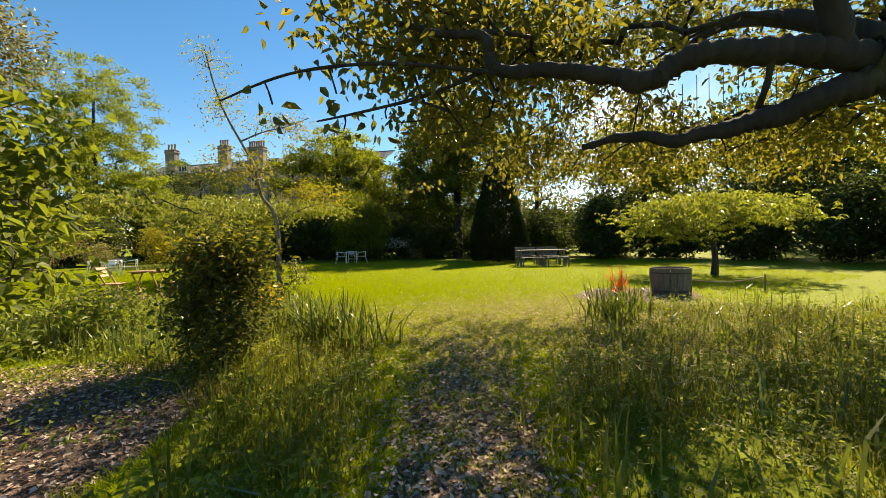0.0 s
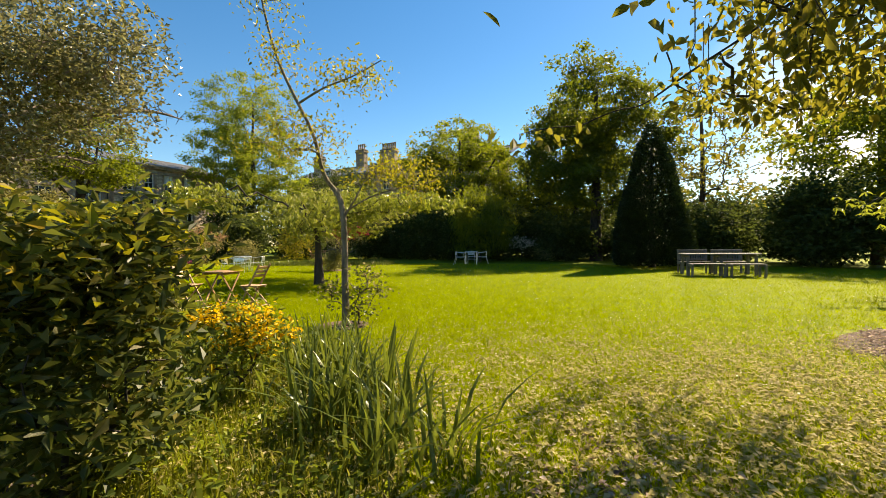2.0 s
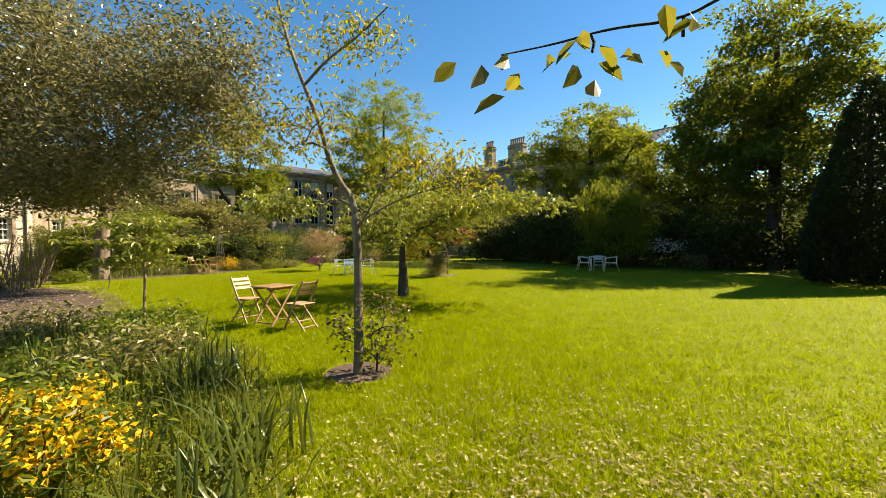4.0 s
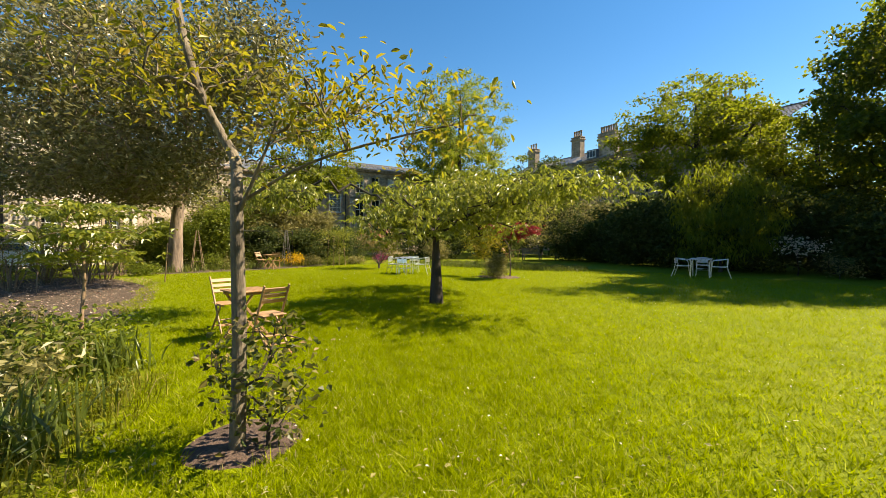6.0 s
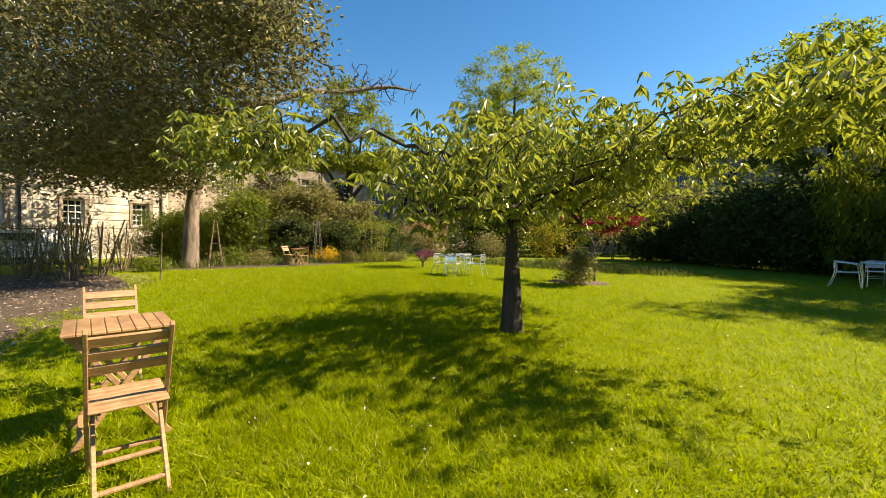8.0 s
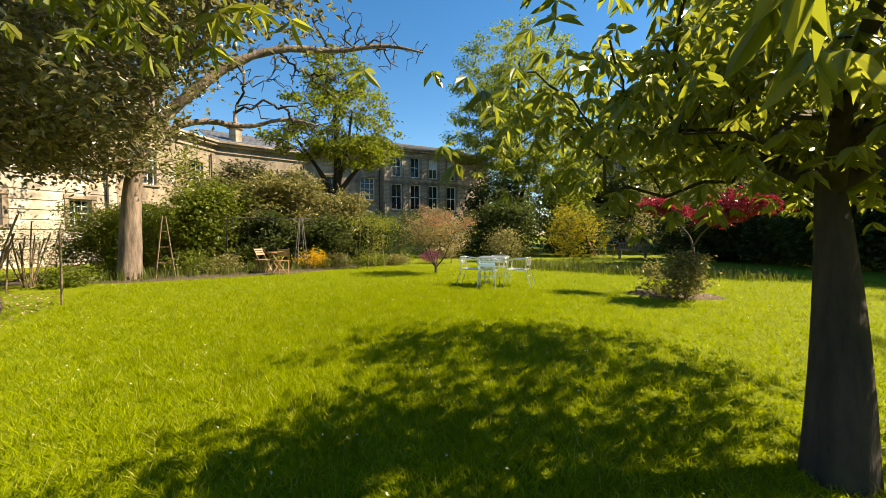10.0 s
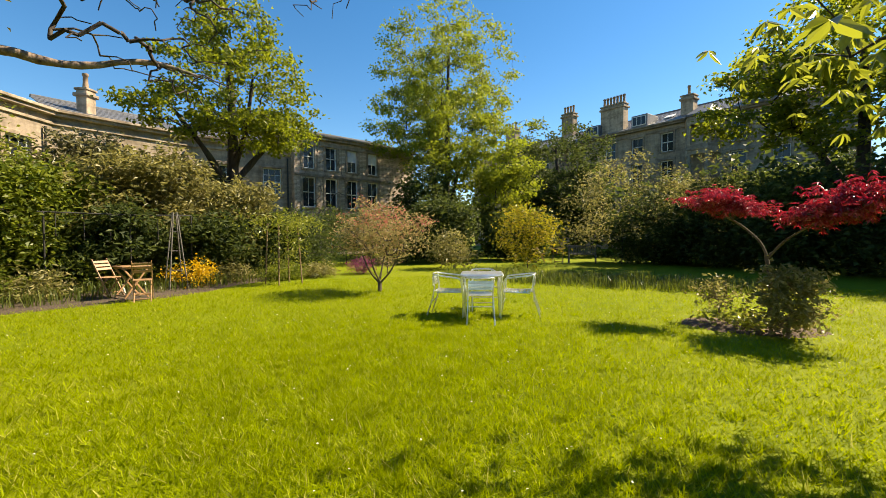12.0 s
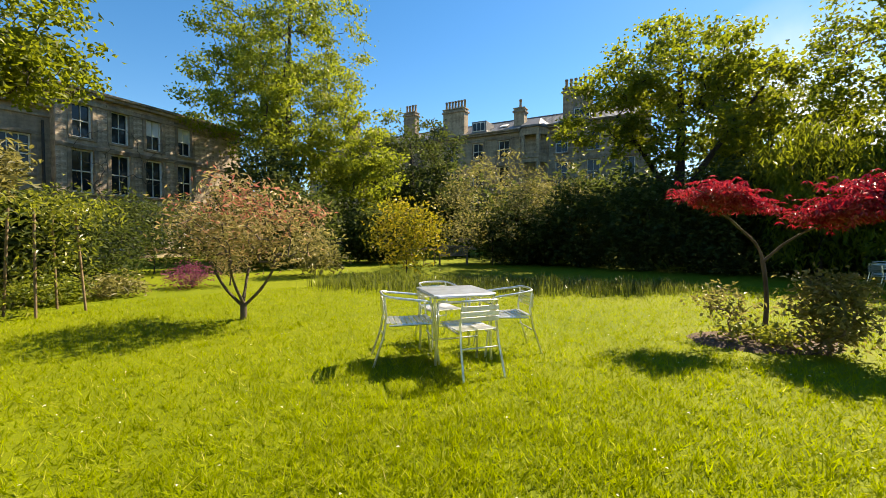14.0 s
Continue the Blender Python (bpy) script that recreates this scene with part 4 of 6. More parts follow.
# pendulous twigs under the canopy
drops = []
for k in range(58):
    x, y, top = rng.uniform(-2.6, 3.4), rng.uniform(2.2, 6.8), rng.uniform(2.9, 3.4)
    drops += [(x + rng.normal(0, 0.03), y + rng.normal(0, 0.03), z) for z in np.arange(top, rng.uniform(2.1, 2.6), -0.14)]
drops = np.array(drops)
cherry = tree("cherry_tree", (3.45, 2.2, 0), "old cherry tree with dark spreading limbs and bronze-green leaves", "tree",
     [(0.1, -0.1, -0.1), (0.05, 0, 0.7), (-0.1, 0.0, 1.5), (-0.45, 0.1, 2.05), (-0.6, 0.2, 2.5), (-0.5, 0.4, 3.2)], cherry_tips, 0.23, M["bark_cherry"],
     [("crown", joined([clumped(thick_tips, 36, 0.2, 0.10, 0.048, droop=0.8, up=0.4, full=True), clumped(spray_tips, 7, 0.09, 0.11, 0.055, droop=0.7, up=0.4, full=True)]), M["cherry"])], tip_r=0.006, lift=0.05,
     limbs=[([(-0.2, 0.02, 1.75), (-0.5, 0.05, 2.05), (-0.76, 0.07, 2.17), (-0.99, 0.07, 2.25)], 0.19, 0.12),
            (gnarl([(-0.76, 0.07, 2.18), (-0.99, 0.07, 2.26), (-1.23, 0.12, 2.34), (-1.55, 0.16, 2.36), (-1.82, 0.2, 2.36), (-2.0, 0.25, 2.29), (-2.16, 0.29, 2.22), (-2.31, 0.34, 2.31), (-2.59, 0.39, 2.35), (-2.98, 0.48, 2.41), (-3.06, 0.48, 2.49), (-3.07, 0.48, 2.62), (-3.16, 0.53, 2.7), (-3.44, 0.63, 2.74), (-3.78, 0.78, 2.91)], 0.012), 0.095, 0.02),
            (gnarl([(-0.76, 0.07, 2.16), (-0.96, 0.07, 2.13), (-1.14, 0.11, 2.08), (-1.35, 0.21, 2.0), (-1.59, 0.3, 1.93), (-1.82, 0.4, 1.9), (-2.09, 0.54, 1.96), (-2.39, 0.68, 1.92)], 0.012), 0.1, 0.022),
            ([(-1.07, 0.12, 2.32), (-1.16, 0.07, 2.49), (-1.25, 0.02, 2.75), (-1.34, 0.13, 3.28)], 0.085, 0.05),
            ([(-1.47, 0.11, 2.33), (-1.45, 0.16, 2.18), (-1.42, 0.31, 2.03)], 0.022, 0.016),
            ([(-3.06, 0.48, 2.43), (-3.48, 0.47, 2.25), (-3.96, 0.56, 2.18), (-4.31, 0.65, 2.15)], 0.018, 0.006),
            ([(-3.02, 0.48, 2.39), (-3.68, 0.27, 2.4), (-4.15, 0.16, 2.33), (-4.42, 0.15, 2.27), (-4.73, 0.14, 2.14)], 0.016, 0.005),
            # two limbs that bear the added shading crown
            ([(-0.5, 0.4, 3.0), (-0.9, 2.0, 4.2), (-1.6, 3.8, 5.0), (-1.9, 4.9, 5.3)], 0.07, 0.02),
            ([(-0.5, 0.4, 3.1), (0.4, 1.6, 4.2), (1.2, 3.0, 5.0), (1.8, 4.4, 5.5)], 0.1, 0.03),
            ([(-0.6, 0.2, 2.4), (-0.9, 0.8, 2.9), (-0.8, 1.8, 3.3), (-0.4, 3.2, 3.5)], 0.09, 0.03),
            (gnarl([(-0.8, 1.8, 3.3), (-1.4, 3.2, 3.15), (-2.2, 4.4, 2.85), (-3.0, 4.8, 2.5), (-3.5, 4.62, 2.28), (-4.0, 4.2, 2.15)], 0.03), 0.015, 0.0025)])

twig_bits = []
start = 0
for k in range(1, len(drops) + 1):
    if k == len(drops) or drops[k, 2] > drops[k - 1, 2]:
        line = drops[start:k]
        if len(line) > 1:
            twig_bits.append(sweep(np.concatenate([line[:1] + (0, 0, 0.5), line]), np.linspace(0.006, 0.0025, len(line) + 1), 4))
        start = k
v, f = joined(twig_bits)
hang("hanging_twig", mesh_of("hanging_twig", v, f, M["bark_dark"], True), cherry)
v, f = clumped(drops, 5, 0.06, 0.10, 0.048, droop=1.3, up=0.3, full=True)
hang("hanging_foliage", mesh_of("hanging_foliage", v, f, M["cherry"]), cherry)

# young tree on the lawn
young_tips = blob_points([(0.55, 0.65, 2.3, 0.75, 0.8, 0.28, 60), (-0.5, -0.2, 2.75, 0.8, 0.8, 0.5, 46), (0.25, -0.2, 3.62, 0.55, 0.35, 0.16, 22), (-0.9, -0.3, 3.9, 0.5, 0.5, 0.5, 14), (-1.15, -0.3, 4.9, 0.4, 0.4, 0.5, 10)], 0.1)
near = 0.41 - 0.82 * young_tips[:, 0] + 0.57 * young_tips[:, 1]
young_tips = young_tips[(young_tips[:, 2] - 1.55 > 1.15 * near) & (young_tips[:, 2] > 1.9)]
tree("young_tree", (-3.43, 8.2, 0), "slim young tree with peeling grey bark and thin yellow-green leaves", "tree",
     [(0.01, -0.02, -0.05), (0.03, -0.01, 0.35), (0.0, 0.01, 0.67), (0.02, 0.0, 1.17), (0.0, 0.0, 1.68), (-0.06, 0.02, 1.9), (-0.16, 0.04, 2.05), (-0.29, 0.0, 2.2), (-0.3, -0.14, 2.45), (-0.3, -0.24, 2.8), (-0.56, -0.27, 3.3), (-0.86, -0.27, 3.85), (-1.06, -0.29, 4.45), (-1.2, -0.3, 5.1)], young_tips, 0.058, M["bark_pale"],
     [("crown", clumped(young_tips, 24, 0.17, 0.062, 0.026, droop=0.5, full=True), M["bronze"])], tip_r=0.005, lift=0.08,
     limbs=[([(0.0, 0.0, 1.7), (0.3, 0.34, 1.98), (0.62, 0.74, 2.14), (1.0, 1.2, 2.27)], 0.014, 0.005), ([(0.0, 0.0, 1.62), (0.18, 0.1, 1.95), (0.3, 0.2, 2.3)], 0.016, 0.007), ([(-0.56, -0.27, 3.3), (-0.1, -0.28, 3.48), (0.35, -0.28, 3.55), (0.8, -0.27, 3.72)], 0.018, 0.006)])

# small spreading tree with hanging palmate leaves
acer_blobs = [(0.0, 0.4, 2.2, 2.6, 2.3, 0.85, 215), (1.9, 0.9, 2.45, 1.6, 1.4, 0.45, 42), (-1.5, -0.6, 2.0, 1.5, 1.6, 0.4, 60), (-1.2, -1.8, 1.95, 1.1, 1.0, 0.32, 30)]
acer_blobs += [(3.0, 0.8, 2.35, 1.3, 1.5, 0.4, 32), (-2.2, 2.3, 2.45, 1.5, 1.4, 0.35, 40), (-1.0, 3.0, 2.4, 1.8, 1.2, 0.4, 50), (-1.0, -3.0, 2.35, 1.0, 0.7, 0.3, 40), (0.6, -1.6, 1.8, 1.2, 0.8, 0.4, 30), (-2.1, 1.4, 2.7, 1.3, 1.2, 0.35, 24), (-2.2, 2.6, 2.8, 1.3, 1.0, 0.35, 20)]
acer_tips = blob_points(acer_blobs, 0.1)
# the crown is open on its south-west side, and clears a head below
ahead = -0.756 * (acer_tips[:, 0] + 1.32) + 0.653 * (acer_tips[:, 1] + 2.25)
aside = 0.653 * (acer_tips[:, 0] + 1.32) + 0.756 * (acer_tips[:, 1] + 2.25)
gap = ((ahead > 0.1) & (ahead < 2.5) & (aside < 1.2 * ahead + 0.2)) | ((ahead >= 2.5) & (aside < 0.12 * ahead))
low = (acer_tips[:, 2] < 2.2) & (acer_tips[:, 1] < -1.2) & (acer_tips[:, 0] < 0.5)
ahead2 = -0.83 * (acer_tips[:, 0] - 3.2) + 0.55 * (acer_tips[:, 1] + 3.75)
aside2 = 0.55 * (acer_tips[:, 0] - 3.2) + 0.83 * (acer_tips[:, 1] + 3.75)
high_east = (aside2 > 0.70 * ahead2) & (aside2 < 1.15 * ahead2) & (rng.uniform(0, 1, len(acer_tips)) < 0.4) & (acer_tips[:, 2] > 1.9)
east = acer_tips[:, 0] > 1.3
acer_tips[east, 2] = 2.15 + (acer_tips[east, 2] - 1.6) * 0.4
acer_tips = acer_tips[~gap & ~low & ~high_east & ~((acer_tips[:, 0] < -2.3) & (acer_tips[:, 1] > -0.3) & (rng.uniform(0, 1, len(acer_tips)) < 0.75)) & (acer_tips[:, 2] > 1.45)]
tree("umbrella_tree", (-7.61, 13.4, 0), "low spreading tree with an umbrella of hanging yellow-green leaves", "tree",
     [(0, 0, -0.1), (0.0, 0.0, 0.5), (-0.03, 0.02, 1.1), (-0.08, 0.05, 1.6)], acer_tips, 0.185, M["bark_dark"],
     [("crown", clumped(acer_tips, 12, 0.25, 0.118, 0.034, droop=0.8, fan=5, flat=0.5, full=True), M["lime"])], tip_r=0.006, lift=0.12,
     limbs=[([(-0.06, 0.04, 1.5), (0.4, 0.3, 1.9), (0.8, 0.6, 2.1), (1.2, 0.9, 2.3)], 0.06, 0.02), ([(-0.06, 0.04, 1.5), (-0.7, 0.2, 1.9), (-1.6, 0.3, 2.1)], 0.055, 0.016),
            ([(-0.06, 0.04, 1.5), (0.1, -0.5, 2.0), (0.4, -1.2, 2.3)], 0.055, 0.02)])

# the like on the other side of the lawn
acer2_tips = blob_points([(0.0, 0.0, 2.05, 3.0, 2.6, 0.6, 190), (-1.6, -0.6, 1.6, 1.4, 1.2, 0.5, 40)], 0.1)
tree("umbrella_tree", (8.4, 13.1, 0), "wide low tree with a flat yellow-green crown", "tree",
     [(0, 0, -0.1), (0.05, 0.0, 0.5), (0.0, 0.05, 1.0), (0.05, 0.0, 1.5)], acer2_tips, 0.13, M["bark_dark"],
     [("crown", clumped(acer2_tips, 11, 0.25, 0.15, 0.05, droop=0.75, fan=5, flat=0.5), M["lime"])], tip_r=0.006, lift=0.12)

# tall many-stemmed tree
big_tree("tall_tree", -31.0, 35.0, "tall light-green tree with several upright stems", [(0, 0, -0.2), (0, 0, 1.5), (0.1, 0, 3.0), (0.2, 0.1, 5)],
         [(0.3, 0, 12.8, 5.2, 5.0, 4.8, 190), (1.9, -0.8, 8.6, 5.4, 4.6, 3.2, 120), (-2.8, 0.3, 9.8, 4.2, 4.0, 3.2, 80), (4.8, -1.5, 5.6, 3.2, 2.6, 2.2, 70), (6.8, -1.8, 4.4, 2.4, 2.0, 1.7, 34)], 0.42, M["bark_dark"], M["tall"], (0.27, 0.165), 54, 0.52,
         limbs=[([(0, 0, 1.6), (-0.9, 0.2, 4.5), (-1.6, 0.3, 8.5), (-1.8, 0.3, 13.5)], 0.26, 0.06), ([(0.1, 0, 2.5), (0.6, 0, 6), (0.7, -0.2, 10), (0.9, -0.2, 15)], 0.28, 0.06), ([(0.1, 0, 2.4), (1.8, -0.6, 5), (3.2, -1.0, 8)], 0.2, 0.06)], droop=0.45, shell=0.25)

# round tree before the crescent
big_tree("maple_tree", -28.0, 18.8, "round-headed maple with rust-tinged green leaves", [(0, 0, -0.2), (0.05, 0, 2), (0.1, 0.1, 4.2), (0.1, 0.1, 6.5), (0, 0, 8.5)],
         [(0.2, 0.4, 7.2, 2.9, 2.9, 1.9, 95), (0, 0.2, 9.5, 1.9, 1.9, 1.7, 60), (0.3, 2.2, 5.8, 1.8, 1.5, 0.9, 34), (0.2, -1.9, 5.9, 1.8, 1.6, 0.8, 32), (1.6, 0.4, 5.4, 1.4, 1.6, 0.8, 26)], 0.34, M["bark_dark"], M["syc"], (0.22, 0.15), 32, 0.36, droop=0.4, shell=0.3,
         limbs=[([(0.05, 0, 3.2), (0.2, -0.9, 4.6), (0.2, -2.0, 6.0)], 0.16, 0.05), ([(0.08, 0.05, 3.4), (0.3, 1.1, 4.8), (0.3, 2.3, 6.2)], 0.16, 0.05), ([(0.1, 0.1, 4.0), (0.9, 0.3, 5.4), (1.3, 0.4, 7.4)], 0.13, 0.04)])

# sycamore at the back
big_tree("sycamore_tree", -9.2, 33.9, "broad sycamore with layered green foliage", [(0, 0, -0.2), (0, 0, 1.8), (0.1, 0.1, 3.6), (0.1, 0, 6), (0, 0, 9)],
         [(-0.2, 0, 8.6, 3.6, 3.6, 2.2, 130), (-2.6, -0.8, 6.6, 2.4, 2.4, 1.6, 60), (2.3, -0.6, 7.2, 2.2, 2.4, 1.7, 60), (0.2, -1.6, 5.4, 3.0, 2.2, 1.2, 44)], 0.36, M["bark_dark"], M["syc"], (0.25, 0.17), 38, 0.44,
         limbs=[([(0, 0, 2.6), (-1.2, -0.4, 4.6), (-2.6, -0.8, 6.6)], 0.18, 0.05), ([(0, 0, 2.8), (1.3, -0.4, 5.0), (2.9, -0.6, 7.4)], 0.18, 0.05)], droop=0.3)

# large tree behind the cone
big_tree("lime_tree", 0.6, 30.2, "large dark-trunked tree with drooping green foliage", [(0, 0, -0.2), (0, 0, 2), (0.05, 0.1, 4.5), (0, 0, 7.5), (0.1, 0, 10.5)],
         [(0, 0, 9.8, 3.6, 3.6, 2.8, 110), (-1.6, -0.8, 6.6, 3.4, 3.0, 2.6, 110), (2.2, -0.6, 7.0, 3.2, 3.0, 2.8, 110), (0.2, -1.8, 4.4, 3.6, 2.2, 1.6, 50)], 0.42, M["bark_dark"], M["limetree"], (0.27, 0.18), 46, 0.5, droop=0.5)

# more trees that close the garden
for x, y, h, r, mat in ((-0.8, 36.0, 13.5, 3.7, "syc"), (-4.6, 37.5, 9.0, 3.2, "syc"), (6.5, 31.5, 11.0, 3.8, "cherry"), (12.5, 27.0, 9.5, 3.6, "syc"), (18.0, 23.5, 10.0, 4.2, "dark"),
                        (20.5, 15.5, 9.0, 4.0, "syc"), (-24.5, 40.0, 9.5, 4.0, "dark"), (24.0, 30.0, 12.0, 4.5, "syc")):
    thin = mat == "cherry"
    big_tree("garden_tree", x, y, {"oak": "grey-green tree in the row behind the hedge", "cherry": "thinly leaved tree with pale twigs against the sky", "syc": "full green tree at the edge of the garden", "dark": "dark evergreen tree at the garden's edge"}[mat],
             [(0, 0, -0.2), (0.1, 0, h * 0.2), (0.25, 0.1, h * 0.45), (0.1, 0, h * 0.8)], [(0, 0, h * 0.62, r, r, h * 0.34, 90 if thin else 150), (0.3 * r, -0.4 * r, h * 0.42, r * 0.8, r * 0.7, h * 0.2, 30 if thin else 60)],
             0.28, M["bark_dark"], M[mat], (0.28, 0.19), 12 if thin else 36, 0.52, droop=0.3, tip_r=0.016 if thin else 0.012)

# evergreen oak with bare limbs on its garden side
oak_tips = blob_points([(-2.0, -2.6, 9.4, 6.5, 4.6, 3.8, 260), (3.2, -2.4, 7.8, 5.6, 3.3, 2.9, 230), (0.5, -3.8, 5.2, 5.6, 3.4, 2.5, 260), (5.6, -2.6, 5.6, 4.4, 2.9, 2.5, 190), (-3.2, -0.6, 6.2, 3.0, 2.4, 2.0, 90), (1.0, -1.2, 4.2, 3.2, 2.0, 1.4, 80), (5.6, 0.6, 6.6, 4.0, 2.0, 2.0, 130), (3.0, 1.2, 9.0, 3.0, 1.6, 1.6, 60), (9.0, 0.2, 6.6, 3.2, 2.0, 1.5, 110), (4.0, -1.2, 3.7, 4.2, 2.4, 0.9, 60), (7.5, 1.4, 5.6, 2.6, 1.4, 1.6, 50), (2.0, -2.5, 3.5, 5.0, 3.3, 0.9, 120), (5.5, -0.2, 4.5, 3.6, 1.4, 1.2, 80)], 0.15)
oak_tips = oak_tips[[noise.noise(Vector(q) * 0.75) > -0.28 for q in oak_tips.tolist()]] + rng.normal(0, 0.22, (1, 3))
oak = tree("oak_tree", (-22.45, 10.1, 0), "old evergreen oak with pinkish bark and long bare limbs", "tree",
     [(0, 0.12, -0.2), (-0.03, 0.16, 0.8), (0.05, 0.22, 2.6), (0.3, 0.55, 4.2), (0.7, 0.8, 6.2), (0.5, 0.4, 8.5)], oak_tips, 0.36, M["bark_oak"],
     [("crown", clumped(oak_tips, 50, 0.4, 0.16, 0.085, droop=0.2, up=0.4, flat=0.55), M["oak"])], tip_r=0.011, lift=0.1,
     limbs=[([(0.45, 0.7, 4.4), (0.9, 1.6, 5.4), (1.2, 2.8, 6.6), (1.5, 4.2, 7.3), (1.9, 5.8, 7.4), (2.4, 7.4, 7.9), (3.0, 8.6, 7.7)], 0.2, 0.03),
            ([(0.45, 0.7, 4.2), (0.6, 2.0, 4.9), (0.8, 3.2, 4.7), (1.1, 4.4, 5.2), (1.4, 5.4, 5.0)], 0.13, 0.02),
            ([(0.6, 0.8, 5.2), (1.4, 1.8, 7.4), (2.0, 2.8, 9.0), (2.6, 3.8, 9.6)], 0.15, 0.03),
            ([(0.5, 0.6, 5.0), (2.0, -1.0, 6.2), (4.0, -2.0, 7.2)], 0.16, 0.05)])
bt = blob_points([(2.2, 6.8, 7.9, 1.4, 2.6, 0.8, 110), (1.4, 4.4, 6.4, 0.9, 2.2, 1.3, 90), (2.2, 3.4, 9.4, 1.0, 1.8, 1.0, 60), (1.2, 4.6, 5.0, 0.7, 1.8, 0.7, 50)], 0.0)
v, f = grow([(0.5, 0.9, 4.6), (0.9, 1.6, 5.4), (1.2, 2.8, 6.55), (1.5, 4.2, 7.3), (1.9, 5.8, 7.4), (2.4, 7.4, 7.9), (3.0, 8.6, 7.7)], bt, 0.06, tip_r=0.012, wander=0.12)
hang("bare_bough", mesh_of("bare_bough", v, f, M["bark_dark"], True), oak, "leafless twiggy bough against the sky")

# thin saplings at the left of the path
sap_tips = blob_points([(0, 0, 1.85, 0.8, 0.8, 0.08, 34), (0.1, -0.1, 1.55, 0.95, 0.9, 0.08, 36), (-0.3, 0.1, 1.27, 0.8, 0.7, 0.08, 22)], 0.05)
tree("sapling", (-7.3, 7.3, 0), "slender sapling with tiers of yellow-green leaves", "tree", [(0, 0, -0.05), (0.03, 0, 0.5), (-0.05, 0.05, 1.0), (0, 0, 1.8)], sap_tips, 0.032, M["twig"],
     [("crown", clumped(sap_tips, 9, 0.15, 0.10, 0.042, droop=0.4, fan=3, flat=0.3), M["lime"])], tip_r=0.004)
haz_tips = blob_points([(-0.1, 0.0, 1.8, 0.5, 0.75, 0.75, 60), (-0.4, 0.5, 1.1, 0.55, 0.6, 0.4, 20)], 0.1)
tree("hazel_sapling", (-2.75, 2.15, 0), "leafy hazel with broad soft leaves leaning over the path", "tree", [(-0.3, -0.2, -0.05), (-0.15, -0.1, 0.5), (0.0, 0, 1.0), (0.05, 0.05, 1.6)], haz_tips, 0.03, M["bark_dark"],
     [("crown", clumped(haz_tips, 24, 0.12, 0.085, 0.062, droop=0.5, full=True), M["hazel"])], tip_r=0.004)

# yew cone
cone = thing("yew_cone", (2.8, 23.4, 0), "tall clipped dark yew cone", "topiary")
v, f = sweep(np.array([[0, 0, -0.1], [0, 0, 0.6], [0, 0, 5.6]]), [0.16, 0.14, 0.05], 8)
hang("trunk", mesh_of("trunk", v, f, M["bark_dark"], True), cone)
k = np.arange(27000)
hz = 0.12 + 6.5 * (1 - np.sqrt(rng.uniform(0, 1, len(k))))
rr = np.interp(hz, [0, 0.35, 1.2, 3.2, 5.2, 6.3, 6.62], [1.35, 1.6, 1.58, 1.15, 0.62, 0.25, 0.02])
aa = rng.uniform(0, 6.283, len(k))
rr = rr * (1 + 0.05 * np.sin(aa * 5 + hz * 2)) - np.abs(rng.normal(0, 0.16, len(k)))
at = np.stack([np.cos(aa) * rr, np.sin(aa) * rr, hz], 1)
out = np.stack([np.cos(aa), np.sin(aa), np.full(len(k), 0.7)], 1) + rng.normal(0, 0.4, (len(k), 3))
v, f = leaves(at, out, rng.normal(size=at.shape), rng.uniform(0.09, 0.17, len(k)), rng.uniform(0.06, 0.10, len(k)))
hang("foliage", mesh_of("foliage", v, f, M["yew"]), cone)

# ---- shrubs along the edges ----
DARK = "dense dark evergreen shrub in the hedge"
for x, y, w, h in ((-28.2, 30.0, 2.2, 5.6), (-24.8, 28.0, 1.8, 3.2), (-22.5, 31.5, 1.9, 2.6), (-16.0, 33.0, 2.0, 2.8), (-13.2, 32.4, 1.9, 3.2), (-11.0, 31.0, 1.8, 3.6), (-8.2, 30.6, 2.0, 3.8), (-5.6, 30.2, 2.0, 4.0), (-3.2, 31.5, 1.8, 3.4), (-12.8, 37.0, 2.3, 4.4), (-9.4, 37.4, 2.4, 4.6), (-6.0, 37.6, 2.4, 5.4), (-2.6, 37.8, 2.5, 5.8), (3.4, 35.4, 2.4, 4.6),
                   (-1.2, 29.6, 1.6, 2.4), (3.2, 30.0, 1.9, 3.0), (5.6, 27.2, 1.9, 2.8), (9.4, 24.6, 1.9, 3.9), (12.4, 23.4, 1.9, 3.2), (15.0, 20.6, 2.0, 3.6), (17.0, 17.2, 2.0, 3.4), (18.0, 13.6, 1.9, 3.2), (18.4, 9.8, 2.0, 3.4), (0.6, 33.0, 2.2, 3.4), (7.4, 30.4, 2.2, 3.4), (10.8, 28.4, 2.2, 3.4)):
    bush("hedge_shrub", (x, y, 0), DARK, [(0, 0, h * 0.5, w, w * 0.85, h * 0.52, int(85 * w))], M["dark"], (0.22, 0.13), 44, 0.32, group="back hedge")
bush("weeping_tree", (-6.4, 28.7, 0), "weeping tree with trailing green shoots", [(0, 0, 3.3, 2.1, 1.8, 1.5, 150), (0.2, -0.6, 1.9, 1.9, 1.4, 1.4, 90)], M["syc"], (0.26, 0.06), 30, 0.24, droop=1.7, category="tree", stem_r=0.12)
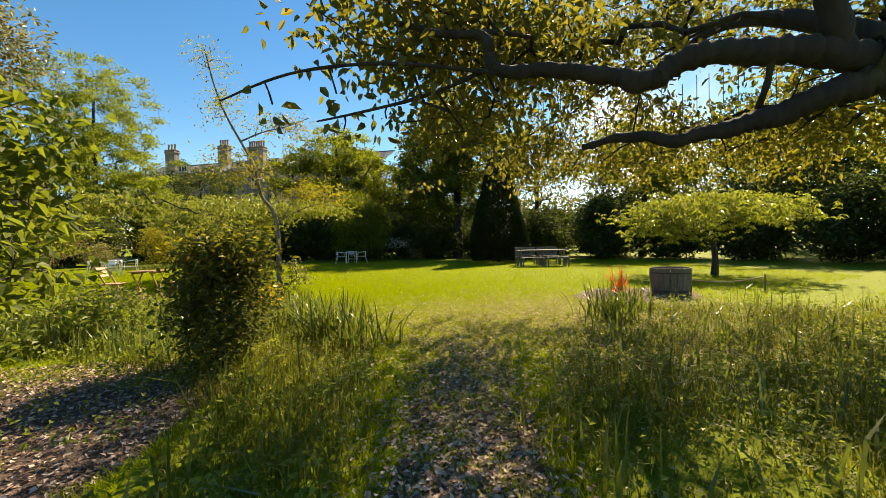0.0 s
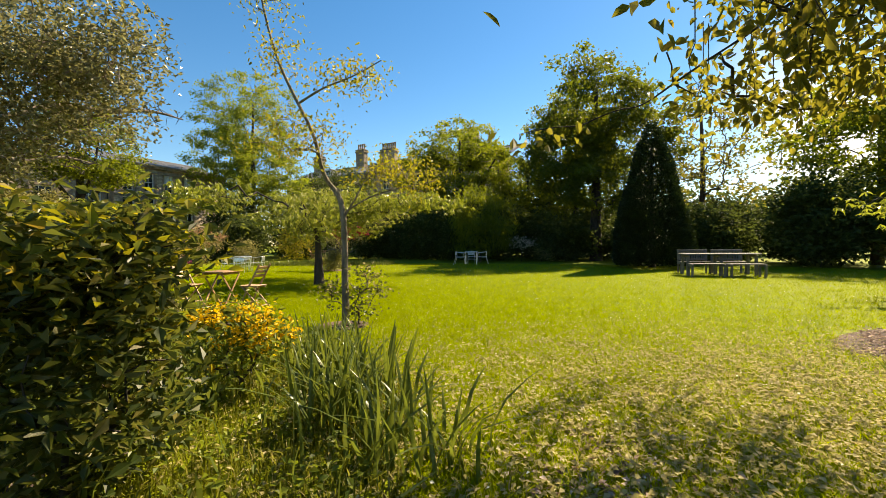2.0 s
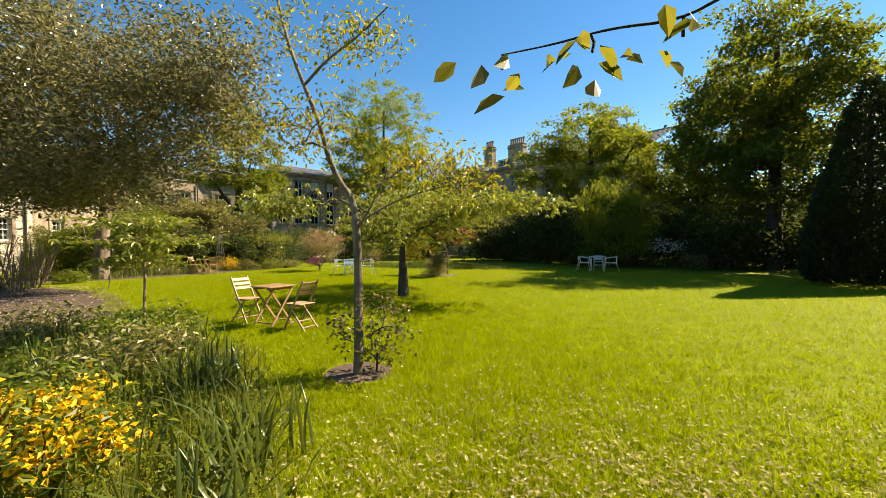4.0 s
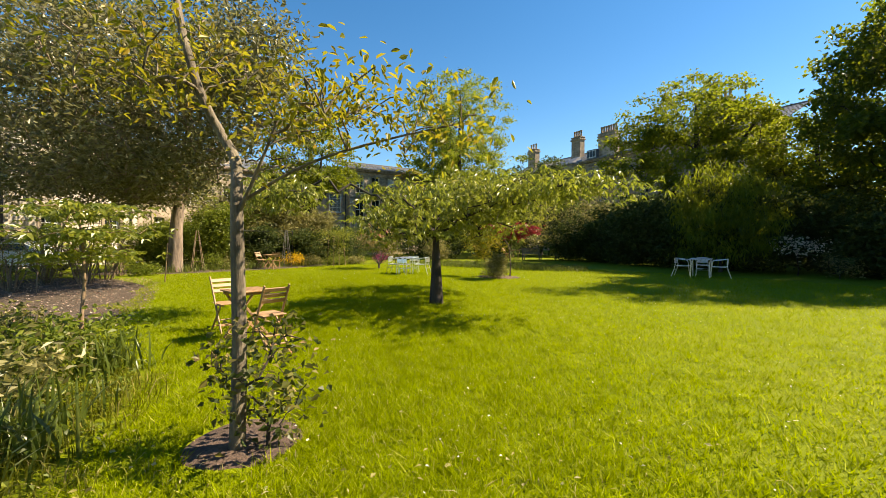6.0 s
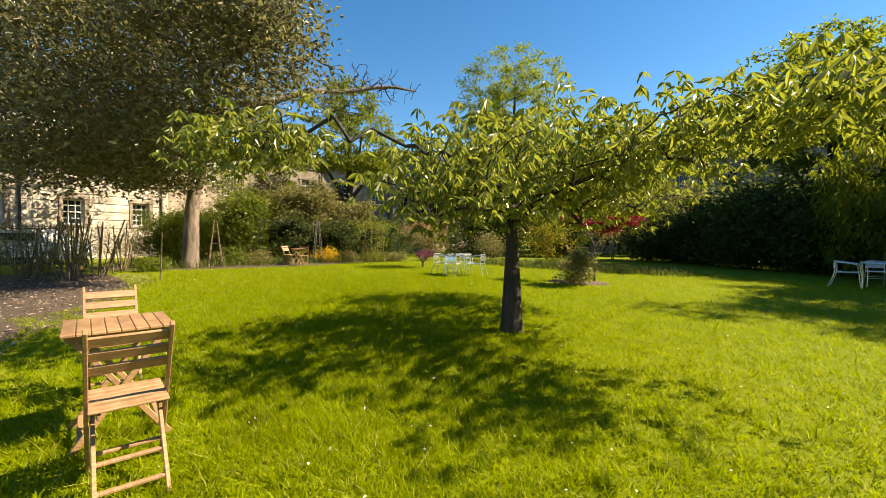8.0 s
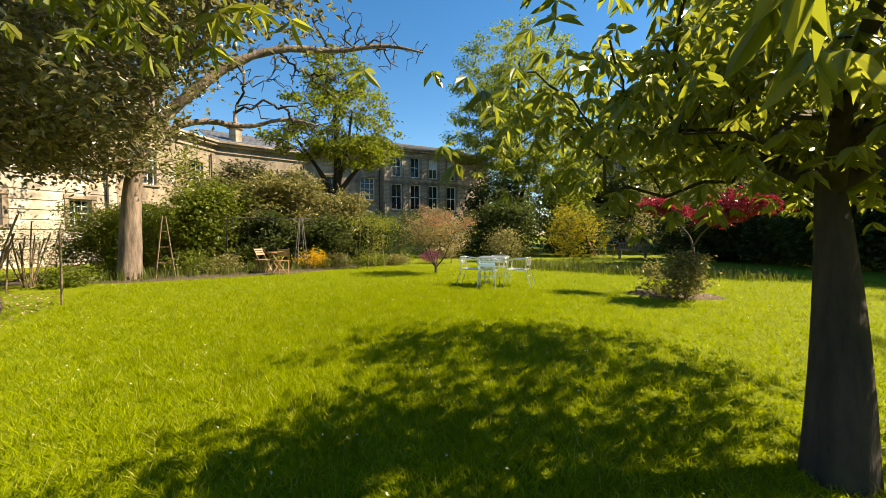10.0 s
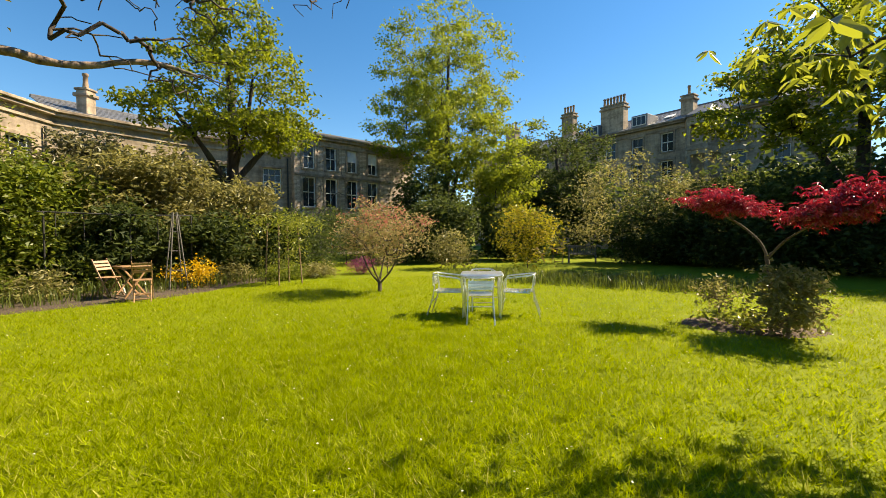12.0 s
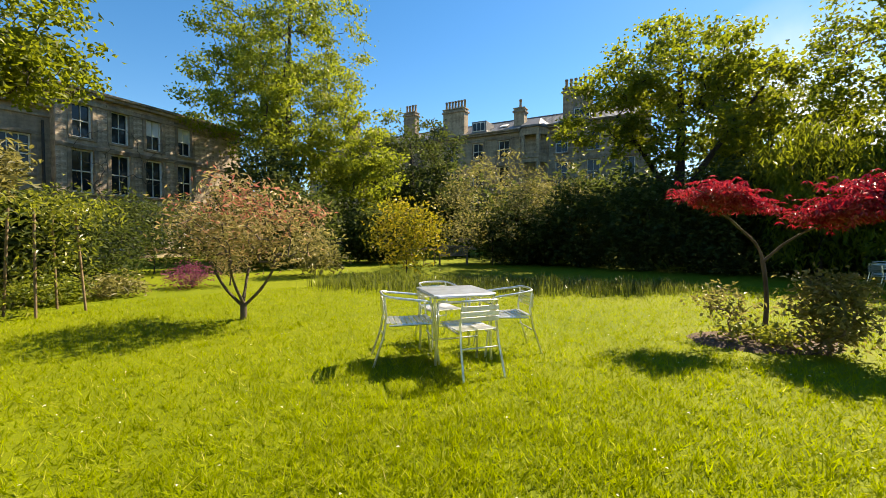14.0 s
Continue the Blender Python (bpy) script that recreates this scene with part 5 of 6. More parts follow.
for x, y, w, h, mt, lab in ((-19.2, 26.9, 1.3, 2.6, "bronze", "golden-bronze shrub beside the flower strip"), (-17.0, 31.6, 2.6, 5.2, "rhodo", "tall grey-green shrub before the terrace"), (-14.6, 33.6, 2.2, 4.6, "rhodo", "tall grey-green shrub before the terrace"),
                            (-21.6, 24.9, 0.9, 1.5, "rhodo", "small pale-leaved shrub at the border"), (-25.4, 20.4, 1.5, 2.2, "dark", DARK), (-27.0, 23.6, 2.0, 2.8, "dark", DARK), (-25.8, 26.2, 1.8, 2.4, "dark", DARK)):
    bush("border_shrub", (x, y, 0), lab, [(0, 0, h * 0.52, w, w * 0.9, h * 0.5, int(60 * w))], M[mt], (0.15, 0.07), 30, 0.24)
for x, y, w, h, mt in ((-25.6, 12.6, 1.5, 3.2, "climb"), (-25.9, 15.0, 1.9, 4.1, "rhodo"), (-25.6, 17.4, 1.7, 3.2, "rhodo"), (-28.4, 13.8, 2.2, 4.5, "oak"), (-28.6, 10.9, 1.5, 2.2, "dark"), (-29.4, 16.8, 2.2, 4.3, "rhodo"), (-24.6, 14.2, 1.1, 2.2, "dark"), (-24.4, 16.4, 1.2, 1.9, "dark"), (-24.8, 18.8, 1.3, 2.0, "dark")):
    bush("rhododendron", (x, y, 0), {"climb": "fresh green shrub in the border", "rhodo": "large grey-green rhododendron in the border", "oak": "tall dull-green shrub at the back of the border", "dark": "low dark shrub at the foot of the border"}[mt],
         [(0, 0, h * 0.58, w, w, h * 0.42, int(50 * w)), (0.3 * w, 0.4 * w, h * 0.8, w * 0.6, w * 0.6, h * 0.22, int(18 * w)), (-0.1, -0.5 * w, h * 0.4, w * 0.8, w * 0.5, h * 0.3, int(18 * w))], M[mt], (0.20, 0.08), 62, 0.22, group="border shrubs")
bush("round_hedge", (-25.3, 10.35, 0), "clipped rounded green hedge behind the oak", [(0, 0, 1.25, 2.0, 2.0, 1.2, 260)], M["hazel"], (0.09, 0.06), 80, 0.2, up=0.7)
bush("climber", (-24.6, 12.6, 0), "climbing plant with bright green leaves", [(0, 0, 1.6, 0.9, 0.9, 1.4, 90)], M["climb"], (0.14, 0.09), 44, 0.22)
bush("climber", (-26.2, 12.0, 0), "tall climber with pale leaves before the windows", [(0, 0, 3.4, 0.9, 0.9, 1.6, 70)], M["lime"], (0.13, 0.07), 20, 0.22)
for x, y, w, h, mt in ((-24.6, 3.9, 1.1, 1.0, "climb"), (-23.0, 3.2, 1.2, 1.3, "bronze"), (-20.0, 3.2, 1.2, 1.2, "rhodo"), (-16.5, 2.8, 1.2, 1.3, "climb"), (-13.0, 2.6, 1.3, 1.5, "rhodo"), (-10.4, 3.0, 1.1, 1.3, "climb")):
    bush("border_shrub", (x, y, 0), "loose half-bare shrub in the soil border", [(0, 0, h * 0.5, w, w * 0.8, h * 0.5, int(45 * w))], M[mt], (0.10, 0.05), 14, 0.2, stem_mat=M["twig"])

wood_tips = np.concatenate([blob_points([(x, 39.5 + 1.5 * math.sin(x), 2.6, 2.4, 2.0, 2.9 + 0.7 * math.sin(x * 1.7), 70)], 0.0) for x in np.arange(-44, 30, 2.6)] + [blob_points([(27.0 + math.sin(y), y, 2.6, 2.0, 2.4, 2.8, 60)], 0.0) for y in np.arange(4, 40, 2.6)])
wood_tips = wood_tips[wood_tips[:, 2] > 0.1]
v, f = clumped(wood_tips, 13, 0.5, 0.42, 0.3, 0.2)
tagged(new("far_thicket", mesh_of("far_thicket", v, f, M["dark"])), "dark thicket that closes the garden behind the hedge", "thicket", "", "stuff")

for x, y, w, h, mt in ((-19.5, 6.2, 1.1, 1.5, "rhodo"), (-21.0, 5.2, 1.2, 1.8, "climb"), (-22.8, 6.4, 1.2, 1.7, "bronze"), (-24.2, 6.9, 1.1, 1.7, "rhodo"), (-26.0, 8.2, 1.0, 1.6, "climb"), (-17.6, 4.8, 1.1, 1.4, "bronze")):
    bush("border_shrub", (x, y, 0), "twiggy shrub in the border before the railing", [(0, 0, h * 0.52, w, w * 0.8, h * 0.5, int(70 * w))], M[mt], (0.07, 0.035), 11, 0.18, stem_mat=M["twig"], stem_r=0.05)

for x, y, w, h, mt in ((-22.9, 9.9, 0.5, 0.6, "climb"), (-23.2, 11.9, 0.7, 0.9, "climb"), (-23.1, 12.8, 0.6, 0.7, "rhodo"), (-24.0, 13.4, 0.8, 1.0, "climb"), (-23.6, 16.9, 0.6, 0.6, "rhodo"), (-22.9, 18.4, 0.5, 0.5, "climb"), (-22.7, 19.4, 0.5, 0.45, "rhodo"), (-21.2, 9.0, 0.5, 0.5, "climb")):
    bush("low_plant", (x, y, 0), "leafy plant spilling over the border's edge", [(0, 0, h * 0.45, w, w, h * 0.5, 46)], M[mt], (0.13, 0.05), 20, 0.13, stems=False, category="plant")


def stick_shrub(place, n, height, spread, mat):
    """Bare upright stems from one stool, with a little young leaf."""
    ob = thing("stick_shrub", place, "brown many-stemmed shrub just coming into leaf", "shrub", "stick shrubs in the border")
    tops = []
    for k in range(n):
        a, q = rng.uniform(0, 6.283), rng.uniform(0.2, 1.0)
        foot = np.array([math.cos(a), math.sin(a), 0.0]) * spread * 0.3 * q
        h = height * rng.uniform(0.6, 1.15)
        top = np.array([math.cos(a) * spread * q + rng.normal(0, 0.08), math.sin(a) * spread * q + rng.normal(0, 0.08), h])
        mid = (foot + top) / 2 + np.array([rng.normal(0, 0.05), rng.normal(0, 0.05), 0.05])
        tube("stem", [foot - (0, 0, 0.03), mid, top], 0.013 + 0.008 * rng.uniform(0, 1), M["twig"], ob, 5, 1)
        tops += [top, mid, top * 0.8 + mid * 0.2]
    v, f = clumped(np.array(tops), 9, 0.14, 0.06, 0.03, 0.1)
    hang("foliage", mesh_of("foliage", v, f, mat), ob)
    return ob


for x, y, n, h, w, mt in ((-18.6, 7.2, 12, 1.3, 0.6, "bronze"), (-19.8, 7.7, 13, 1.6, 0.7, "peach"), (-20.9, 7.0, 14, 1.7, 0.7, "bronze"), (-19.4, 6.2, 12, 1.3, 0.6, "rhodo"), (-21.8, 8.2, 12, 1.5, 0.6, "peach"), (-22.4, 6.0, 13, 1.6, 0.8, "bronze"), (-17.2, 5.6, 10, 1.1, 0.6, "rhodo")):
    stick_shrub((x, y, 0), n, h, w, M[mt])

# ---- shrubs on the lawn ----
peach_tips = blob_points([(0, 0, 1.55, 1.25, 1.15, 0.62, 130), (0.1, 0, 1.15, 0.9, 0.85, 0.35, 26)], 0.2)
peach = tree("pieris_bush", (-18.45, 18.5, 0), "round pieris bush with pink and copper young shoots", "shrub", [(0, 0, -0.05), (0.0, 0, 0.16), (-0.02, 0.02, 0.32)], peach_tips, 0.06, M["bark"],
             [("foliage", clumped(peach_tips, 26, 0.14, 0.10, 0.03, droop=0.0, up=0.3), M["peach"])], tip_r=0.007, limbs=[([(0, 0, 0.2), (0.3, 0.1, 0.5), (0.55, 0.15, 0.95)], 0.03, 0.014), ([(0, 0, 0.2), (-0.3, -0.1, 0.5), (-0.6, -0.1, 1.0)], 0.03, 0.014), ([(0, 0, 0.25), (0.05, -0.25, 0.6), (0.1, -0.4, 1.0)], 0.026, 0.012), ([(0, 0, 0.3), (-0.1, 0.2, 0.7), (-0.05, 0.3, 1.2)], 0.028, 0.012)])
v, f = clumped(peach_tips[peach_tips[:, 2] > 1.5][::2], 14, 0.12, 0.10, 0.035, 0.0)
hang("young_growth", mesh_of("young_growth", v, f, M["pink"]), peach, "pink young shoots")["kind"] = "stuff"
bush("azalea", (-22.6, 21.2, 0), "low purple-pink azalea at the border", [(0, 0, 0.3, 0.7, 0.5, 0.3, 40)], M["purple"], (0.06, 0.035), 34, 0.12)
bush("azalea", (-22.1, 21.9, 0), "rusty red azalea beside the purple one", [(0, 0, 0.55, 0.6, 0.5, 0.4, 30)], M["peach"], (0.07, 0.03), 26, 0.14)

maple_tips = blob_points([(-0.66, -0.2, 1.9, 0.36, 0.42, 0.17, 40), (-0.3, -0.1, 1.74, 0.25, 0.3, 0.1, 16), (0.6, -0.45, 1.68, 0.42, 0.45, 0.18, 56), (1.02, -0.45, 1.84, 0.48, 0.5, 0.22, 50)], 0.0)
tree("japanese_maple", (-11.03, 19.93, 0), "small Japanese maple with crimson layered leaves", "tree", [(0, 0, -0.05), (0.03, 0, 0.4), (-0.01, 0, 0.85), (-0.07, 0.02, 1.2), (-0.33, 0.05, 1.47)], maple_tips, 0.036, M["bark"],
     [("crown", clumped(maple_tips, 12, 0.12, 0.085, 0.024, droop=0.6, fan=5, flat=0.35), M["red"])], tip_r=0.004,
     limbs=[([(-0.3, 0.04, 1.44), (-0.5, -0.05, 1.62), (-0.8, -0.15, 1.75)], 0.02, 0.01), ([(-0.02, 0.0, 1.0), (0.2, -0.15, 1.3), (0.65, -0.35, 1.6)], 0.022, 0.01)])
bush("hydrangea", (-10.78, 18.95, 0), "leafy upright hydrangea in the island bed", [(0, 0, 0.46, 0.34, 0.34, 0.4, 50), (0.05, 0.02, 0.75, 0.28, 0.28, 0.16, 22)], M["rhodo"], (0.085, 0.045), 24, 0.11, stem_mat=M["twig"])
bush("hydrangea", (-11.6, 19.42, 0), "sparse hydrangea with bare stems", [(0, 0, 0.5, 0.3, 0.3, 0.2, 24)], M["rhodo"], (0.075, 0.04), 13, 0.09, stem_mat=M["twig"], stem_r=0.02)
bush("ground_cover", (-11.35, 19.25, 0), "bright green leaves at the foot of the maple", [(0, 0, 0.12, 0.5, 0.3, 0.12, 30)], M["lime"], (0.08, 0.05), 20, 0.1, stems=False, category="plant")

bush("dark_bush", (-2.3, 4.05, 0), "dense dark leafy bush with reddish tips beside the path", [(0, 0.05, 0.66, 0.47, 0.44, 0.54, 95), (0.0, 0.05, 1.08, 0.34, 0.34, 0.26, 34), (-0.02, 0.1, 1.28, 0.44, 0.4, 0.12, 26)], M["bushy"], (0.085, 0.04), 34, 0.12, extra=[("young_growth", 0.45, M["bronze"], (0.085, 0.035), 18, 0.12)])
bush("yellow_azalea", (-2.7, 5.48, 0), "azalea covered in golden-yellow blossom", [(-0.05, 0, 0.66, 0.34, 0.32, 0.04, 20), (0.1, 0.08, 0.5, 0.38, 0.32, 0.04, 18), (-0.05, 0.0, 0.3, 0.4, 0.36, 0.16, 26)], M["climb"], (0.07, 0.03), 20, 0.11, extra=[("blossom", 0.58, M["yellow"], (0.04, 0.032), 38, 0.06)])
bush("yellow_azalea", (-23.2, 15.9, 0), "yellow-orange azalea in the border", [(0, 0, 0.4, 0.55, 0.55, 0.35, 40)], M["yellow"], (0.08, 0.06), 22, 0.14)
bush("rose_bush", (-3.3, 8.35, 0), "rose suckers with glossy leaves round the trunk", [(0.1, 0.0, 0.5, 0.35, 0.3, 0.42, 26), (-0.35, -0.2, 0.6, 0.12, 0.12, 0.3, 7)], M["bushy"], (0.065, 0.045), 13, 0.1, stem_mat=M["bark_dark"], stem_r=0.014, extra=[("young_growth", 0.5, M["peach"], (0.06, 0.04), 7, 0.09)])
bush("rose_bush", (-2.5, 28.2, 0), "low pale rose bush in the shade", [(0, 0, 0.45, 0.7, 0.5, 0.4, 30)], M["rhodo"], (0.1, 0.06), 14, 0.16)
bush("pale_shrub", (-3.8, 29.0, 0), "low shrub with pale silvery leaves", [(0, 0, 1.2, 1.0, 0.7, 0.3, 40)], M["petal"], (0.12, 0.06), 8, 0.2)
for x, y, w, h in ((-5.6, 6.6, 0.6, 0.5), (-6.9, 7.2, 0.7, 0.55), (-4.6, 5.4, 0.6, 0.6), (-5.2, 4.3, 0.7, 0.7), (-8.8, 6.4, 0.6, 0.5)):
    bush("low_plant", (x, y, 0), "low leafy plant among long grass", [(0, 0, h * 0.5, w, w, h * 0.5, 40)], M["climb" if h > 0.52 else "rhodo"], (0.1, 0.05), 18, 0.14, stems=False, category="plant")


# ---- furniture ----
def bistro_chair(place, turn, mat, label, group):
    """Stacking tube chair with arms, slatted seat and back; it faces +y."""
    ob = thing("bistro_chair", place, label, "chair", group, "", turn)
    w, d = 0.222, 0.23
    loop = [(-w - 0.02, d + 0.05, 0.0), (-w, d - 0.01, 0.42), (-w - 0.02, d - 0.03, 0.64), (-w - 0.02, d - 0.1, 0.66), (-w, -d, 0.70), (-w + 0.06, -d - 0.07, 0.72), (w - 0.06, -d - 0.07, 0.72), (w, -d, 0.70), (w + 0.02, d - 0.1, 0.66), (w + 0.02, d - 0.03, 0.64), (w, d - 0.01, 0.42), (w + 0.02, d + 0.05, 0.0)]
    tube("arm_frame", loop, 0.0125, mat, ob)
    for s in (-1, 1):
        tube("leg", [(s * (w - 0.01), -d - 0.16, 0.0), (s * (w - 0.03), -d - 0.02, 0.42), (s * (w - 0.045), -d - 0.05, 0.72)], 0.0125, mat, ob, rounding=1)
        tube("side_rail", [(s * (w - 0.02), d - 0.02, 0.42), (s * (w - 0.02), -d, 0.41)], 0.011, mat, ob, rounding=0)
    tube("stretcher", [(-w, d - 0.005, 0.25), (w, d - 0.005, 0.25)], 0.009, mat, ob, 6, 0)
    tube("stretcher", [(-w + 0.03, -d - 0.05, 0.27), (w - 0.03, -d - 0.05, 0.27)], 0.009, mat, ob, 6, 0)
    slat = None
    for k in range(9):
        m = pose(0, d - 0.03 - k * 0.055, 0.435 - 0.01 * math.sin(k / 8 * math.pi))
        if slat is None:
            slat = part("seat_slat", box(2 * w - 0.05, 0.047, 0.012, bev=0.004), mat, ob, at=m)
        else:
            hang("seat_slat", slat.data, ob, at=m)
    for k in range(3):
        hang("back_slat", slat.data, ob, at=pose(0, -d - 0.055 - 0.004 * k, 0.545 + k * 0.0515, 84, 0, 0))
    return ob


def bistro_table(place, turn, mat, label, size=0.7):
    ob = thing("bistro_table", place, label, "table", "", "", turn)
    h = size / 2
    part("tabletop", box(size, size, 0.02, (0, 0, 0.715), 0.009), M["alu"], ob)
    rim = smooth_line([(-h + 0.05, -h, 0.7), (h - 0.05, -h, 0.7), (h, -h + 0.05, 0.7), (h, h - 0.05, 0.7), (h - 0.05, h, 0.7), (-h + 0.05, h, 0.7), (-h, h - 0.05, 0.7), (-h, -h + 0.05, 0.7), (-h + 0.05, -h, 0.7)], 1)
    tube("rim", rim, 0.016, mat, ob, 8, 0)
    for sx in (-1, 1):
        for sy in (-1, 1):
            tube("leg", [(sx * (h - 0.02), sy * (h - 0.02), 0.69), (sx * (h - 0.05), sy * (h - 0.05), 0.4), (sx * (h - 0.04), sy * (h - 0.04), 0.0)], 0.0155, mat, ob, 8, 1)
        tube("brace", [(sx * (h - 0.05), -h + 0.05, 0.6), (sx * (h - 0.05), h - 0.05, 0.6)], 0.01, mat, ob, 6, 0)
    return ob


def bar(name, a, b, w, t, mat, ob, bev=0.004):
    """A straight batten from a to b, w wide across x and t thick."""
    a, b = Vector(a), Vector(b)
    m = Matrix.Translation((a + b) / 2) @ (b - a).to_track_quat("Z", "Y").to_matrix().to_4x4()
    return part(name, box(w, t, (b - a).length, bev=bev), mat, ob, at=m)


def folding_chair(place, turn, label, group=""):
    """Folding slatted wooden chair; it faces +y."""
    ob = thing("folding_chair", place, label, "chair", group, "", turn)
    mt = M["acacia"]
    for s in (-1, 1):
        bar("back_post", (s * 0.168, 0.24, 0.0), (s * 0.168, -0.245, 0.865), 0.02, 0.035, mt, ob)
        bar("rear_leg", (s * 0.145, -0.26, 0.0), (s * 0.145, 0.17, 0.45), 0.02, 0.032, mt, ob)
        bar("seat_rail", (s * 0.122, 0.2, 0.435), (s * 0.122, -0.16, 0.425), 0.018, 0.03, mt, ob)
    for k in range(3):
        q = 0.645 + k * 0.078
        y = 0.24 - 0.485 * q / 0.865
        part("back_slat", box(0.356, 0.016, 0.062, bev=0.005), mt, ob, at=pose(0, y + 0.012, q, 29, 0, 0))
    for k in range(6):
        part("seat_slat", box(0.33, 0.056, 0.014, (0, 0.19 - k * 0.066, 0.455), 0.004), mt, ob)
    bar("stretcher", (-0.145, -0.19, 0.07), (0.145, -0.19, 0.07), 0.03, 0.018, mt, ob)
    bar("stretcher", (-0.145, -0.09, 0.17), (0.145, -0.09, 0.17), 0.03, 0.018, mt, ob)
    bar("stretcher", (-0.165, 0.17, 0.12), (0.165, 0.17, 0.12), 0.03, 0.018, mt, ob)
    return ob


def folding_table(place, turn, label, size=0.6):
    ob = thing("folding_table", place, label, "table", "", "", turn)
    mt = M["acacia"]
    n = 8
    for k in range(n):
        part("top_slat", box(size, size / n - 0.0025, 0.02, (0, -size / 2 + size * (k + 0.5) / n, 0.72), 0.004), mt, ob)
    for s in (-1, 1):
        part("apron", box(0.03, size - 0.04, 0.045, (s * (size / 2 - 0.09), 0, 0.687), 0.004), mt, ob)
        bar("leg", (s * 0.24, -0.25, 0.0), (s * 0.24, 0.22, 0.67), 0.022, 0.035, mt, ob)
        bar("leg", (s * 0.205, 0.25, 0.0), (s * 0.205, -0.22, 0.67), 0.022, 0.035, mt, ob)
    for y in (-0.2, 0.2):
        bar("stretcher", (-0.22, y, 0.08), (0.22, y, 0.08), 0.03, 0.018, mt, ob)
    return ob


ALU = "brushed aluminium bistro chair with slatted seat on the lawn"
TX, TY, TR = -14.77, 17.68, 36.0
bistro_table((TX, TY, 0), TR, M["alu"], "square aluminium bistro table with tube legs")
for a, dist, tw, swing_by in ((0, 0.48, 3, -4), (90, 0.6, -8, 0), (180, 0.56, 6, -4), (270, 0.52, -6, 3)):
    u = radians(TR + a - 90 + swing_by)
    bistro_chair((TX + dist * math.cos(u), TY + dist * math.sin(u), 0), TR + a + tw, M["alu"], ALU, "chairs round the aluminium table")
WX, WY = -6.1, 25.4
bistro_table((WX, WY, 0), 12, M["alu"], "pale metal garden table in the hedge's shade")
for a, dist, tw in ((90, 0.58, 5), (270, 0.58, -6), (180, 0.6, 8)):
    u = radians(12 + a - 90)
    bistro_chair((WX + dist * math.cos(u), WY + dist * math.sin(u), 0), 12 + a + tw, M["alu"], "pale metal chair at the shaded table", "chairs in the shade")

FOLD = "folding slatted wooden chair drawn up to a small table"
folding_chair((-6.12, 9.25, 0), 97, FOLD, "chairs at the folding table")
folding_table((-6.85, 9.16, 0), 7, "small folding table of slatted oiled wood", 0.56)
folding_chair((-7.62, 9.06, 0), -83, FOLD, "chairs at the folding table")
folding_chair((-21.2, 14.3, 0), 75, FOLD, "chairs by the shrubs")
folding_table((-21.9, 14.25, 0), 10, "small slatted folding table by the shrubs", 0.55)
folding_chair((-22.55, 13.95, 0), -60, FOLD, "chairs by the shrubs")


def slatted_bench(place, turn, label, length=1.2, back=True, mat=None):
    """Weathered slatted bench; it faces +y."""
    ob = thing("garden_bench", place, label, "bench", "benches round the long table", "", turn)
    mt = mat or M["greywood"]
    h = length / 2
    for s in (-1, 1):
        bar("leg", (s * (h - 0.04), 0.22, 0.0), (s * (h - 0.04), 0.22, 0.42), 0.06, 0.06, mt, ob)
        bar("leg", (s * (h - 0.04), -0.2, 0.0), (s * (h - 0.04), -0.24, 0.86 if back else 0.42), 0.06, 0.06, mt, ob)
        bar("side_rail", (s * (h - 0.04), -0.2, 0.38), (s * (h - 0.04), 0.22, 0.38), 0.04, 0.07, mt, ob)
    for k in range(5):
        part("seat_slat", box(length, 0.075, 0.022, (0, 0.21 - k * 0.092, 0.435), 0.005), mt, ob)
    if back:
        part("top_rail", box(length, 0.035, 0.08, (0, -0.24, 0.83), 0.01), mt, ob)
        part("low_rail", box(length, 0.03, 0.06, (0, -0.215, 0.50), 0.008), mt, ob)
        n = int(length / 0.085)
        for k in range(n):
            part("back_slat", box(0.05, 0.014, 0.3, (-h + 0.1 + (length - 0.2) * k / (n - 1), -0.228, 0.66), 0.003, (3, 0, 0)), mt, ob)
    return ob


BX, BY = 4.3, 19.4
long_table = thing("long_table", (BX, BY, 0), "long weathered wooden garden table", "table", "", "", 2)
for k in range(6):
    part("plank", box(2.25, 0.14, 0.035, (0, -0.375 + k * 0.15, 0.74), 0.006), M["greywood"], long_table)
for sx in (-1.0, 0.0, 1.0):
    for sy in (-0.33, 0.33):
        part("leg", box(0.08, 0.08, 0.69, (sx, sy, 0.345), 0.008), M["greywood"], long_table)
    part("crossbar", box(0.05, 0.6, 0.08, (sx, 0, 0.68), 0.006), M["greywood"], long_table)
for dx in (-0.55, 0.55):
    slatted_bench((BX + dx, BY - 0.85, 0), 2, "weathered backless slatted bench on the lawn side of the table", 1.0, False)
    slatted_bench((BX + dx, BY + 0.85, 0), 182, "weathered slatted bench on the far side of the table", 1.0)
slatted_bench((-18.7, 31.2, 0), 20, "dark wooden bench in the back border", 1.3)
folding_table((-19.6, 30.5, 0), 15, "low wooden table in the back border", 0.6)
folding_chair((-20.6, 30.6, 0), -70, "pale wooden folding chair in the back border")

